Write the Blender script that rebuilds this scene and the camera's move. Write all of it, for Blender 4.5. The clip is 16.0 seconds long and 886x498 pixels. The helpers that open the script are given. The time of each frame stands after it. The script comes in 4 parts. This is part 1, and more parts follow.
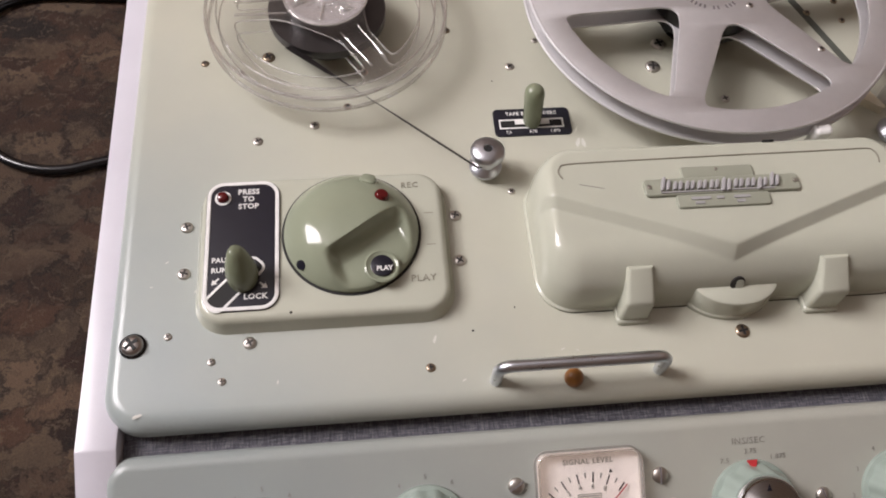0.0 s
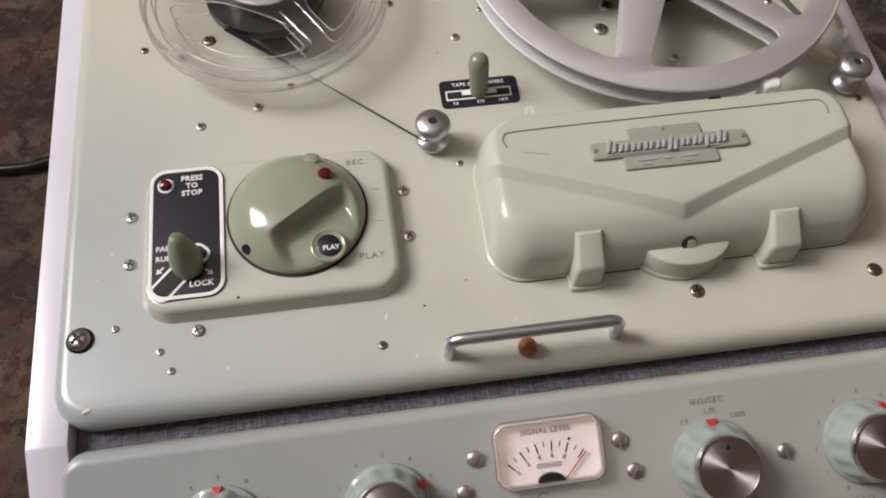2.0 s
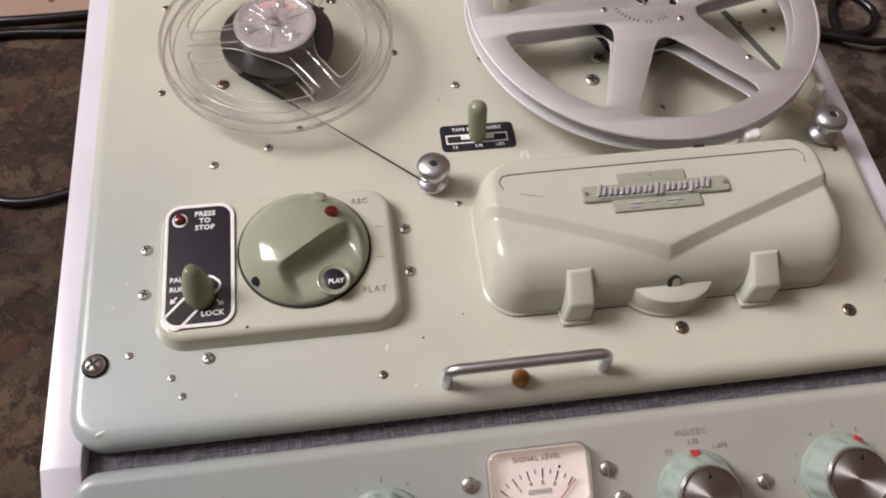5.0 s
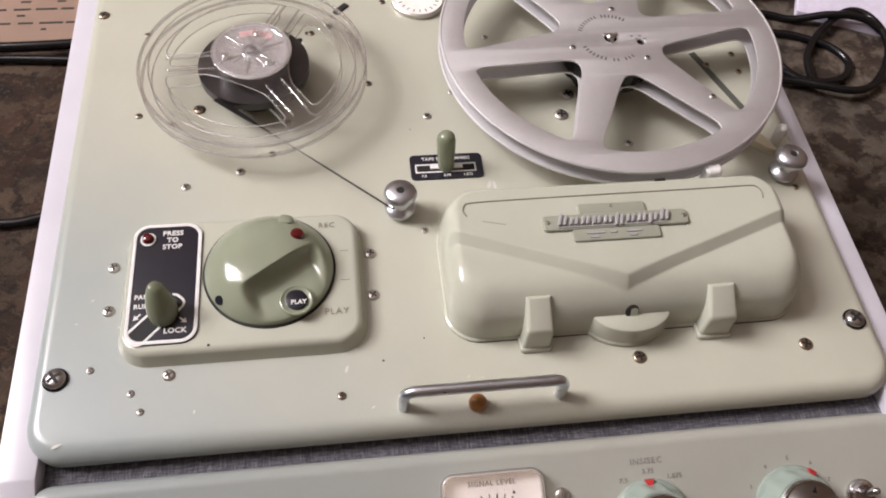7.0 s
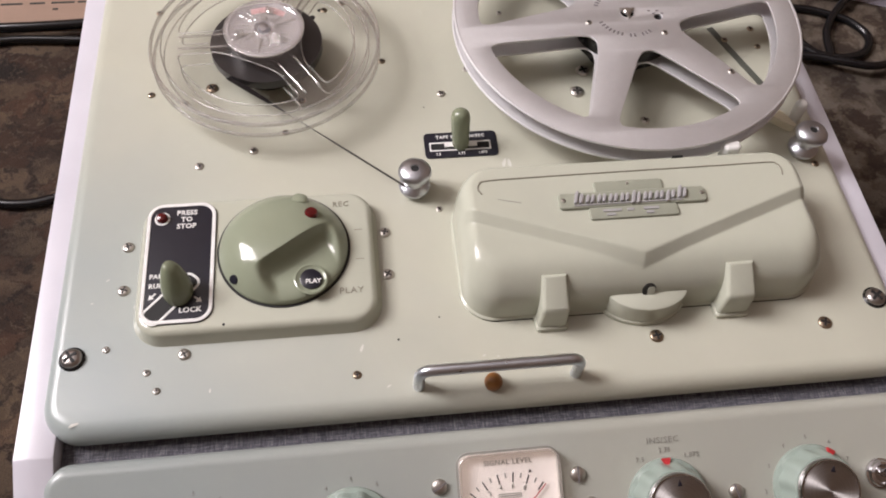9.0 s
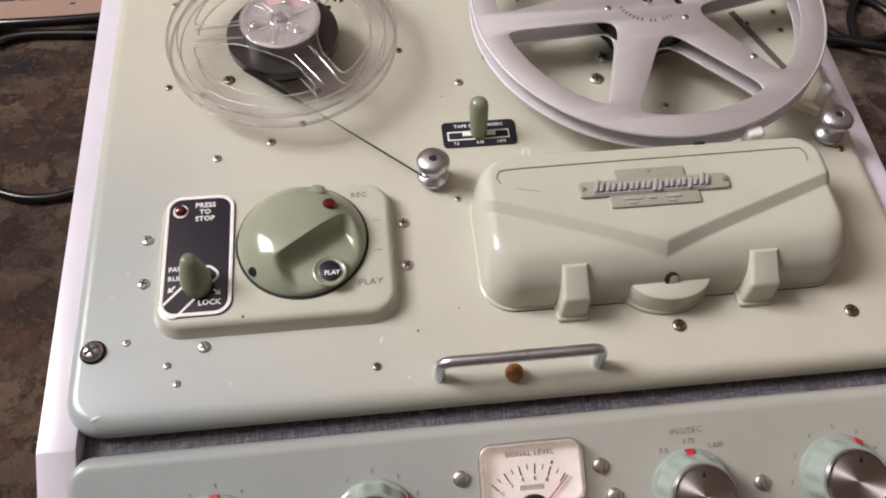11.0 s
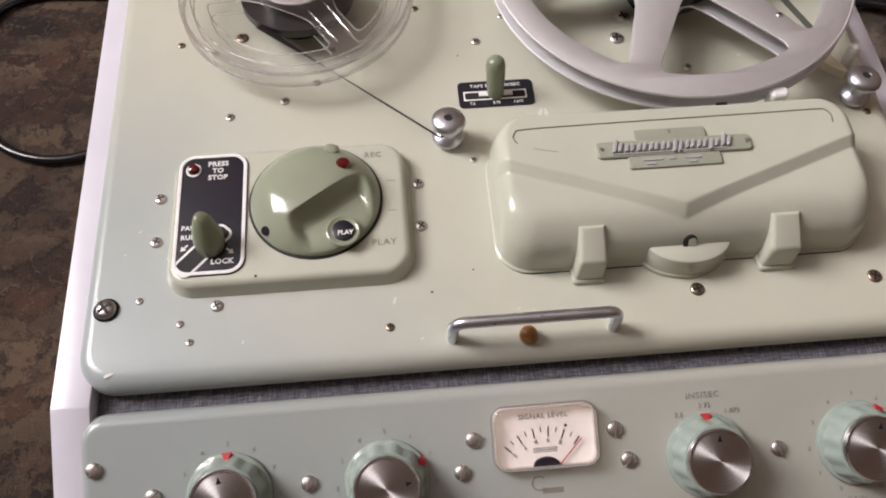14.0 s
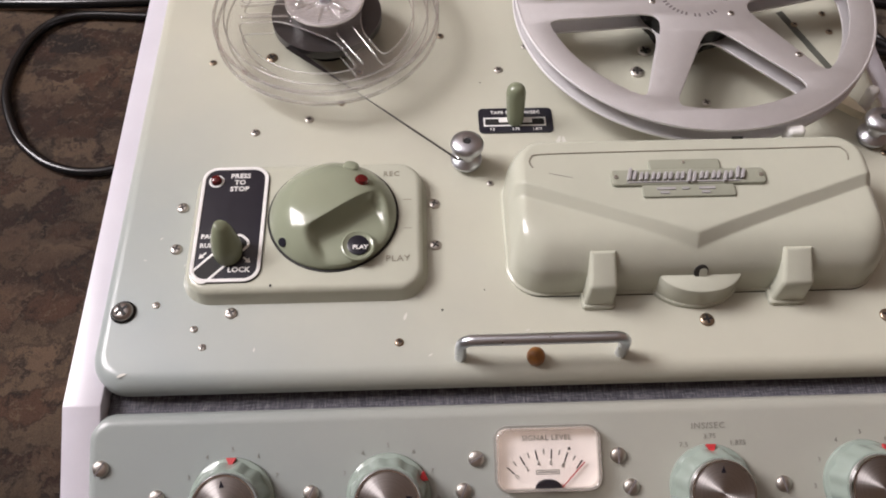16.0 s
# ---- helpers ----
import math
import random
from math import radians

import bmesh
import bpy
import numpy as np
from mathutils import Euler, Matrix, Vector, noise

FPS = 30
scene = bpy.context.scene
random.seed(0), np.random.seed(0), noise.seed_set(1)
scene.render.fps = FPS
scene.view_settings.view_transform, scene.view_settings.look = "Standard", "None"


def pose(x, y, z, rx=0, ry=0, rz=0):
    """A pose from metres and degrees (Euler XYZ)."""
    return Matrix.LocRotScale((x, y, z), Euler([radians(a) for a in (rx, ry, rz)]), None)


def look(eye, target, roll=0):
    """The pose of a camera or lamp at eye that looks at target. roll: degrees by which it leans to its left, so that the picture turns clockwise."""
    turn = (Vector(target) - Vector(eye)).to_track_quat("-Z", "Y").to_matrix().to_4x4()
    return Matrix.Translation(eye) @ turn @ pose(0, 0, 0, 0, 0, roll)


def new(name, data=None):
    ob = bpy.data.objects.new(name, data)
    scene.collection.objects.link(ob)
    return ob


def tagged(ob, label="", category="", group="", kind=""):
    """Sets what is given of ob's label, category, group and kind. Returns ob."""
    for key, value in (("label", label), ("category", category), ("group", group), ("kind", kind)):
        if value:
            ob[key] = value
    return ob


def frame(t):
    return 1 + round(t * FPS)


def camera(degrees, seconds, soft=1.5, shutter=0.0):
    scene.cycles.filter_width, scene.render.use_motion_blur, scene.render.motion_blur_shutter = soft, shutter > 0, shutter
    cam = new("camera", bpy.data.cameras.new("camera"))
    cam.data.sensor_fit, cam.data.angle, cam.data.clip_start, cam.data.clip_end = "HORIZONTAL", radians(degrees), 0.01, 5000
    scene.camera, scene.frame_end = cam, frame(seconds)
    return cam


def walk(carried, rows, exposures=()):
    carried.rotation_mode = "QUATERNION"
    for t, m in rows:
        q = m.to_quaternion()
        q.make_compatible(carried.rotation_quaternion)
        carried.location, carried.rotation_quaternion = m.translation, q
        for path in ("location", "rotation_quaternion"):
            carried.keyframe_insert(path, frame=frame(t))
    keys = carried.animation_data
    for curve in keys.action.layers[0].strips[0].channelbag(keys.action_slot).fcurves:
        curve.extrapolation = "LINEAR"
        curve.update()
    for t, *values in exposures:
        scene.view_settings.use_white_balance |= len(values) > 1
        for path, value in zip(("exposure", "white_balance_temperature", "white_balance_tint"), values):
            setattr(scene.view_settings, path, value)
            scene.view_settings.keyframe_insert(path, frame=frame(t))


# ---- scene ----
cam = camera(56.2, 16.0, 1.9)
PATH = [
    (0, (0.111, -0.155, 0.568), (0.286, 0.796, -1.183), 6.0),
    (0.5, (0.114, -0.154, 0.563), (0.315, 0.76, -1.205), 7.2),
    (1, (0.123, -0.154, 0.562), (0.324, 0.741, -1.215), 6.7),
    (1.5, (0.134, -0.157, 0.564), (0.321, 0.746, -1.211), 4.4),
    (2, (0.134, -0.158, 0.563), (0.314, 0.752, -1.209), 3.5),
    (2.5, (0.133, -0.159, 0.564), (0.319, 0.761, -1.202), 3.8),
    (3, (0.134, -0.164, 0.566), (0.333, 0.766, -1.193), 4.5),
    (3.5, (0.136, -0.165, 0.563), (0.323, 0.754, -1.204), 3.5),
    (4, (0.134, -0.166, 0.565), (0.314, 0.769, -1.194), 2.7),
    (4.5, (0.135, -0.167, 0.568), (0.312, 0.781, -1.185), 2.5),
    (5, (0.129, -0.17, 0.582), (0.334, 0.821, -1.143), 4.8),
    (5.2, (0.133, -0.175, 0.584), (0.359, 0.835, -1.127), 6.3),
    (7.3, (0.144, -0.183, 0.584), (0.368, 0.894, -1.087), 6.3),
    (7.5, (0.144, -0.182, 0.583), (0.362, 0.88, -1.097), 6.1),
    (8, (0.144, -0.182, 0.582), (0.352, 0.878, -1.101), 5.8),
    (8.5, (0.144, -0.182, 0.582), (0.352, 0.857, -1.115), 5.9),
    (9, (0.143, -0.182, 0.581), (0.334, 0.858, -1.117), 5.0),
    (11.5, (0.143, -0.18, 0.577), (0.281, 0.843, -1.136), 2.1),
    (12, (0.142, -0.181, 0.576), (0.274, 0.844, -1.136), 1.8),
    (12.5, (0.142, -0.18, 0.576), (0.285, 0.843, -1.136), 2.3),
    (13, (0.14, -0.179, 0.575), (0.284, 0.838, -1.141), 2.4),
    (13.5, (0.142, -0.18, 0.574), (0.275, 0.791, -1.169), 2.4),
    (14, (0.144, -0.182, 0.571), (0.244, 0.786, -1.176), 1.1),
    (14.5, (0.148, -0.185, 0.567), (0.237, 0.829, -1.155), 1.4),
    (15, (0.148, -0.188, 0.569), (0.247, 0.86, -1.131), 2.0),
    (15.5, (0.15, -0.19, 0.567), (0.258, 0.857, -1.134), 3.2),
    (16, (0.149, -0.194, 0.571), (0.195, 0.859, -1.129), 0.8),
]
walk(cam, [(t, look(eye, target, roll)) for t, eye, target, roll in PATH],
     exposures=[(0, -0.08), (3.5, -0.12), (5, 0.02), (7.5, 0.11), (9, 0.09), (12, 0.06), (16, 0.05)])

# ---- world and light ----
world = bpy.data.worlds.new("sky")
scene.world = world
world.use_nodes = True
wn = world.node_tree
sky = wn.nodes.new("ShaderNodeTexSky")
sky.sky_type, sky.sun_disc = "NISHITA", False
sky.sun_elevation, sky.sun_rotation = radians(38), radians(250)
wn.links.new(sky.outputs[0], wn.nodes["Background"].inputs[0])
wn.nodes["Background"].inputs[1].default_value = 0.1

ROOM_X0, ROOM_X1, ROOM_Y0, ROOM_Y1, ROOM_Z = -2.9, 2.8, -2.2, 3.0, 5.1
WIN_Y0, WIN_Y1, WIN_Z0, WIN_Z1 = 0.20, 1.90, 2.05, 5.0


def area(name, m, sx, sy, power, colour):
    lamp = bpy.data.lights.new(name, "AREA")
    lamp.shape, lamp.size, lamp.size_y, lamp.energy, lamp.color = "RECTANGLE", sx, sy, power, colour
    new(name, lamp).matrix_world = m


area("window_daylight", look((ROOM_X0 - 0.09, (WIN_Y0 + WIN_Y1) / 2, (WIN_Z0 + WIN_Z1) / 2), (1.0, (WIN_Y0 + WIN_Y1) / 2, (WIN_Z0 + WIN_Z1) / 2)),
     WIN_Y1 - WIN_Y0 - 0.1, WIN_Z1 - WIN_Z0 - 0.1, 455.0, (1.0, 0.925, 0.945))


# ---- materials ----
class Nodes:
    def __init__(self, name, rough=0.4, metal=0.0):
        self.mat = bpy.data.materials.new(name)
        self.mat.use_nodes = True
        self.t = self.mat.node_tree
        self.b = self.t.nodes["Principled BSDF"]
        self.b.inputs["Roughness"].default_value, self.b.inputs["Metallic"].default_value = rough, metal
        self.co = self.t.nodes.new("ShaderNodeTexCoord").outputs["Object"]

    def node(self, kind, **ins):
        n = self.t.nodes.new("ShaderNode" + kind)
        for k, v in ins.items():
            self.put(n.inputs[k.replace("_", " ")], v)
        return n

    def put(self, socket, v):
        if hasattr(v, "is_linked"):
            self.t.links.new(v, socket)
        else:
            socket.default_value = v

    def noise(self, scale, detail=4.0, rough=0.55, vec=None, dist=0.0):
        return self.node("TexNoise", Scale=scale, Detail=detail, Roughness=rough, Distortion=dist, Vector=vec or self.co).outputs["Fac"]

    def ramp(self, fac, *stops):
        n = self.node("ValToRGB", Fac=fac)
        e = n.color_ramp.elements
        while len(e) < len(stops):
            e.new(0.5)
        for el, (p, c) in zip(e, stops):
            el.position, el.color = p, (*c, 1) if not isinstance(c, float) else (c, c, c, 1)
        return n.outputs[0]

    def mix(self, fac, a, b, how="MIX"):
        n = self.t.nodes.new("ShaderNodeMix")
        n.data_type, n.blend_type = "RGBA", how
        for i, v in ((0, fac), (6, a), (7, b)):
            self.put(n.inputs[i], (*v, 1) if isinstance(v, tuple) and len(v) == 3 else v)
        return n.outputs[2]

    def bump(self, height, strength, dist=0.001):
        n = self.node("Bump", Height=height, Strength=strength, Distance=dist)
        self.t.links.new(n.outputs[0], self.b.inputs["Normal"])

    def colour(self, v):
        self.put(self.b.inputs["Base Color"], (*v, 1) if isinstance(v, tuple) else v)

    def rough(self, v):
        self.put(self.b.inputs["Roughness"], v)


def shade(c, k):
    return tuple(min(1.0, v * k) for v in c)


def enamel(name, c, rough=0.28, stain=0.07, corner_tint=None):
    """Old stoved paint; a corner tint, if given, takes over at the front left."""
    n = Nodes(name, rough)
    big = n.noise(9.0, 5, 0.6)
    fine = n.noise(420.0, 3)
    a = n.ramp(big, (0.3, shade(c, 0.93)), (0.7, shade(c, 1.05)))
    if corner_tint:
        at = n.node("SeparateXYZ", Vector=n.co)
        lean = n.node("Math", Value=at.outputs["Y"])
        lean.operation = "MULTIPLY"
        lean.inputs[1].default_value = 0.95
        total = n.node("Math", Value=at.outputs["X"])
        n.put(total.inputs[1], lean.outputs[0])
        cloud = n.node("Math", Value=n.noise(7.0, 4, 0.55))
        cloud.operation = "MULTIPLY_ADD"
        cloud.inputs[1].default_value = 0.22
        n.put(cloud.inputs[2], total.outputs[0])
        a = n.mix(n.ramp(cloud.outputs[0], (0.09, 0.0), (0.29, 1.0)), corner_tint, a)
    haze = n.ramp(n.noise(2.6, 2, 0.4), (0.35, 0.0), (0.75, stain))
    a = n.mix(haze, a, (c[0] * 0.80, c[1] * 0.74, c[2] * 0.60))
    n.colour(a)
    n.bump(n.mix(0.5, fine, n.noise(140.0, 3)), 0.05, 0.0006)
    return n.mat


def metal(name, c, rough, grain=0.0, vary=0.08):
    n = Nodes(name, rough, 1.0)
    n.colour(n.ramp(n.noise(70.0, 5, 0.65), (0.3, shade(c, 1 - vary)), (0.7, shade(c, 1 + vary * 0.7))))
    n.rough(n.ramp(n.noise(240.0, 4), (0.3, rough * (1 - 2 * vary)), (0.75, rough * (1 + 2 * vary))))
    n.bump(n.noise(900.0, 2), 0.04 + grain, 0.0004)
    return n.mat


def plain(name, c, rough=0.45, vary=0.07):
    n = Nodes(name, rough)
    n.colour(n.ramp(n.noise(160.0, 4, 0.6), (0.3, shade(c, 1 - vary)), (0.7, shade(c, 1 + vary))))
    n.bump(n.noise(700.0, 2), 0.04, 0.0004)
    return n.mat


def clear(name, tint, gloss, low, high, milk=0.0, body=(0.8, 0.78, 0.75)):
    """Clear plastic or glass: see-through, a little milky, with a sheen that grows towards its edges."""
    m = bpy.data.materials.new(name)
    m.use_nodes = True
    t = m.node_tree
    t.nodes.remove(t.nodes["Principled BSDF"])
    tr, df, gl, mk, mx, lw, mr = (t.nodes.new("ShaderNode" + k) for k in ("BsdfTransparent", "BsdfDiffuse", "BsdfGlossy", "MixShader", "MixShader", "LayerWeight", "MapRange"))
    tr.inputs[0].default_value, df.inputs[0].default_value = (*tint, 1), (*body, 1)
    mk.inputs[0].default_value = milk
    gl.inputs["Roughness"].default_value = gloss
    lw.inputs["Blend"].default_value = 0.25
    mr.inputs["To Min"].default_value, mr.inputs["To Max"].default_value = low, high
    for a, b in ((lw.outputs["Facing"], mr.inputs["Value"]), (mr.outputs[0], mx.inputs[0]), (tr.outputs[0], mk.inputs[1]), (df.outputs[0], mk.inputs[2]),
                 (mk.outputs[0], mx.inputs[1]), (gl.outputs[0], mx.inputs[2]), (mx.outputs[0], t.nodes["Material Output"].inputs[0])):
        t.links.new(a, b)
    return m


DECK = enamel("sage_grey_enamel", (0.490, 0.494, 0.410), 0.28, corner_tint=(0.325, 0.370, 0.365))
COVER = enamel("cover_enamel", (0.478, 0.492, 0.408), 0.17)
PANEL = enamel("panel_enamel", (0.385, 0.392, 0.345), 0.30, corner_tint=(0.295, 0.33, 0.322))
GREEN = enamel("moss_green_plastic", (0.272, 0.302, 0.220), 0.13)
LEVER = enamel("lever_green_plastic", (0.20, 0.225, 0.15), 0.25)
MINT = enamel("mint_plastic", (0.285, 0.345, 0.305), 0.2)
BADGE = enamel("badge_green", (0.31, 0.325, 0.26), 0.3)
BLACK = plain("black_enamel", (0.012, 0.012, 0.020), 0.3)
DARK = plain("dark_gap", (0.01, 0.01, 0.01), 0.7)
INK = plain("grey_print", (0.24, 0.235, 0.21), 0.5)
SILVER = plain("silver_paint", (0.36, 0.355, 0.36), 0.3)
STAMP = plain("stamped_shade", (0.17, 0.155, 0.16), 0.5)
RECESS = plain("dull_green_recess", (0.085, 0.09, 0.075), 0.6)
CHIP = plain("bare_primer", (0.60, 0.60, 0.55), 0.5)
SLOT = plain("screw_slot", (0.022, 0.020, 0.018), 0.6)
ENGRAVE = plain("engraved_shade", (0.225, 0.21, 0.165), 0.5)
WHITE = plain("white_print", (0.78, 0.78, 0.76), 0.4)
RED = plain("dark_red_plastic", (0.10, 0.010, 0.010), 0.12)
BRIGHT_RED = plain("red_paint", (0.44, 0.03, 0.035), 0.4)
STEEL = metal("screw_steel", (0.56, 0.53, 0.49), 0.42)
CHROME = metal("chrome", (0.62, 0.61, 0.62), 0.12)
ROD = metal("brushed_rod", (0.66, 0.69, 0.74), 0.32, 0.04)
ALU = metal("satin_aluminium", (0.73, 0.725, 0.735), 0.6, 0.04, 0.03)
GUIDE = metal("guide_aluminium", (0.56, 0.57, 0.605), 0.36)
GLASS = clear("meter_glass", (0.985, 0.98, 0.97), 0.02, 0.02, 0.3)
CLEAR = clear("clear_styrene", (0.998, 0.998, 0.996), 0.05, 0.012, 0.25, 0.012, (0.95, 0.94, 0.92))
CLEAR_EDGE = clear("clear_styrene_edge", (0.97, 0.97, 0.95), 0.04, 0.24, 0.7, 0.13, (0.97, 0.96, 0.94))
BEZEL = clear("meter_case", (0.95, 0.92, 0.88), 0.08, 0.08, 0.5, 0.22)
HUB = clear("milky_styrene", (0.985, 0.97, 0.965), 0.05, 0.08, 0.35, 0.24, (0.95, 0.91, 0.91))
TAPE = plain("magnetic_tape", (0.022, 0.019, 0.019), 0.35)
RUBBER = plain("black_rubber", (0.005, 0.005, 0.006), 0.25)
IVORY = plain("ivory_plastic", (0.80, 0.74, 0.58), 0.35)
AMBER = plain("amber_plastic", (0.26, 0.105, 0.022), 0.38, 0.2)
PAPER_IN = plain("dial_face", (0.93, 0.87, 0.83), 0.6)
LILAC = plain("lilac_card", (0.66, 0.62, 0.74), 0.7)
MAROON = plain("maroon_board", (0.20, 0.04, 0.03), 0.6)
PINK = plain("pink_sticker", (0.62, 0.30, 0.30), 0.5)
WALLP = plain("wall_paint", (0.14, 0.096, 0.066), 0.85)
CEIL = plain("ceiling_paint", (0.50, 0.48, 0.47), 0.9)


def turned_metal():
    n = Nodes("turned_aluminium", 0.50, 1.0)
    flat = n.node("VectorMath", Vector=n.co)
    flat.operation = "MULTIPLY"
    flat.inputs[1].default_value = (1, 1, 0)
    r = n.node("VectorMath", Vector=flat.outputs[0])
    r.operation = "LENGTH"
    rings = n.node("TexNoise", Scale=2400.0, Detail=2.0)
    rings.noise_dimensions = "1D"
    n.put(rings.inputs["W"], r.outputs["Value"])
    n.colour(n.ramp(rings.outputs["Fac"], (0.3, (0.42, 0.40, 0.39)), (0.7, (0.58, 0.56, 0.545))))
    unit = n.node("VectorMath", Vector=flat.outputs[0])
    unit.operation = "NORMALIZE"
    world_way = n.node("VectorTransform", Vector=unit.outputs[0])
    world_way.vector_type, world_way.convert_from, world_way.convert_to = "VECTOR", "OBJECT", "WORLD"
    n.b.inputs["Anisotropic"].default_value = 0.92
    n.put(n.b.inputs["Tangent"], world_way.outputs[0])
    return n.mat


def vinyl():
    n = Nodes("lilac_white_vinyl", 0.3)
    n.colour(n.ramp(n.noise(25.0, 5), (0.3, (0.58, 0.57, 0.63)), (0.7, (0.63, 0.62, 0.68))))
    n.bump(n.noise(800.0, 3), 0.10, 0.0006)
    return n.mat


def woven():
    n = Nodes("grey_woven_cloth", 0.85)
    mp = n.node("Mapping", Vector=n.co, Scale=(1.0, 0.12, 0.12))
    mq = n.node("Mapping", Vector=n.co, Scale=(0.10, 1.0, 1.0))
    warp = n.noise(1400.0, 3, 0.7, mp.outputs[0])
    weft = n.noise(1500.0, 3, 0.7, mq.outputs[0])
    f = n.mix(0.5, warp, weft)
    n.colour(n.ramp(f, (0.36, (0.035, 0.036, 0.044)), (0.50, (0.095, 0.094, 0.112)), (0.64, (0.24, 0.235, 0.25))))
    n.bump(f, 0.7, 0.0008)
    return n.mat


def carpet():
    """Worn carpet: bands of beige, olive and rust leaves outlined in near black."""
    n = Nodes("patterned_carpet", 0.95)
    warpn = n.node("TexNoise", Scale=42.0, Detail=5.0, Roughness=0.7, Vector=n.co)
    v = n.node("VectorMath")
    v.operation = "MULTIPLY_ADD"
    n.put(v.inputs[0], warpn.outputs["Color"])
    v.inputs[1].default_value = (0.060, 0.046, 0.0)
    n.put(v.inputs[2], n.co)
    co = v.outputs[0]
    wide = n.node("Mapping", Vector=co, Scale=(0.72, 1.0, 1.0)).outputs[0]
    leaf = n.node("TexVoronoi", Scale=40.0, Vector=wide)
    rim = n.node("TexVoronoi", Scale=40.0, Vector=wide)
    rim.feature = "DISTANCE_TO_EDGE"
    pick = n.node("SeparateXYZ", Vector=leaf.outputs["Color"])
    leaves = n.ramp(pick.outputs["X"], (0.0, (0.024, 0.013, 0.007)), (0.22, (0.060, 0.024, 0.012)), (0.36, (0.130, 0.085, 0.050)), (0.55, (0.210, 0.140, 0.086)), (0.86, (0.105, 0.050, 0.026)))
    rusty = n.ramp(pick.outputs["Y"], (0.0, (0.020, 0.010, 0.006)), (0.35, (0.080, 0.034, 0.017)), (0.7, (0.060, 0.036, 0.018)), (0.9, (0.130, 0.080, 0.043)))
    bands = n.node("Mapping", Vector=co, Scale=(0.16, 1.0, 1.0)).outputs[0]
    a = n.mix(n.ramp(n.noise(11.0, 2, 0.5, bands), (0.47, 0.0), (0.55, 1.0)), leaves, rusty)
    line = n.ramp(rim.outputs["Distance"], (0.01, 0.55), (0.07, 0.0))
    a = n.mix(line, a, (0.016, 0.009, 0.005))
    stripe = n.ramp(n.noise(34.0, 2, 0.5, bands), (0.60, 0.0), (0.66, 0.7))
    a = n.mix(stripe, a, (0.150, 0.098, 0.058))
    mott = n.ramp(n.noise(70.0, 4, 0.65, co), (0.52, 0.0), (0.64, 0.85))
    a = n.mix(mott, a, (0.018, 0.010, 0.006))
    fleck = n.ramp(n.noise(150.0, 3, 0.6, co), (0.56, 0.0), (0.63, 0.8))
    a = n.mix(fleck, a, (0.17, 0.115, 0.070))
    # Round paler area with its own blotches, to the right of the recorder.
    off = n.node("VectorMath", Vector=co)
    off.operation = "DISTANCE"
    off.inputs[1].default_value = (0.70, 0.36, 0.0)
    pale = n.ramp(off.outputs["Value"], (0.25, 0.75), (0.34, 0.0))
    patch = n.ramp(n.noise(38.0, 3, 0.55, co), (0.42, (0.060, 0.036, 0.022)), (0.50, (0.19, 0.145, 0.105)), (0.60, (0.34, 0.285, 0.225)))
    a = n.mix(pale, a, patch)
    worn = n.ramp(n.noise(7.0, 4), (0.35, 0.41), (0.7, 0.76))
    a = n.mix(1.0, a, worn, "MULTIPLY")
    tuft = n.noise(620.0, 3, 0.7)
    n.colour(n.mix(0.55, a, n.ramp(tuft, (0.3, 0.35), (0.7, 1.0)), "MULTIPLY"))
    n.bump(n.mix(0.4, tuft, n.noise(90.0, 3)), 0.9, 0.004)
    return n.mat


def card():
    n = Nodes("cream_pink_card", 0.7)
    n.colour(n.ramp(n.noise(30.0, 5), (0.3, (0.28, 0.19, 0.14)), (0.7, (0.32, 0.215, 0.16))))
    n.bump(n.noise(500.0, 3), 0.06, 0.0005)
    return n.mat


TURNED, VINYL, WOVEN, CARPET, CARD = turned_metal(), vinyl(), woven(), carpet(), card()

# ---- builders ----
H = 0.205
BASES = {}


def thing(name, at, label, category, group=""):
    ob = new(name)
    ob.empty_display_size = 0.02
    ob.location = at
    BASES[ob] = Vector(at)
    return tagged(ob, label, category, group)


def part(name, bm, material, parent=None, label="", m=None, smooth=True):
    """Links a bmesh, or a ready mesh, as one object under its thing or part; places are world places."""
    if isinstance(bm, bpy.types.Mesh):
        me = bm
    else:
        me = bpy.data.meshes.new(name)
        bmesh.ops.recalc_face_normals(bm, faces=bm.faces)
        bm.to_mesh(me)
        bm.free()
        if smooth:
            me.shade_smooth()
            me.set_sharp_from_angle(angle=radians(38))
    if not me.materials:
        for mat in material if isinstance(material, (list, tuple)) else [material]:
            me.materials.append(mat)
    ob = new(name, me)
    m = m or Matrix()
    BASES[ob] = m
    if parent:
        ob.parent = parent
        up = BASES[parent]
        ob.matrix_parent_inverse = (Matrix.Translation(up) if isinstance(up, Vector) else up).inverted()
    ob.matrix_basis = m
    return tagged(ob, label)


def rrect(x0, x1, y0, y1, r, n=6):
    r = max(1e-5, min(r, (x1 - x0) / 2 - 1e-6, (y1 - y0) / 2 - 1e-6))
    out = []
    for cx, cy, a0 in ((x1 - r, y1 - r, 0), (x0 + r, y1 - r, 90), (x0 + r, y0 + r, 180), (x1 - r, y0 + r, 270)):
        for i in range(n + 1):
            a = radians(a0 + 90 * i / n)
            out.append((cx + r * math.cos(a), cy + r * math.sin(a)))
    return out


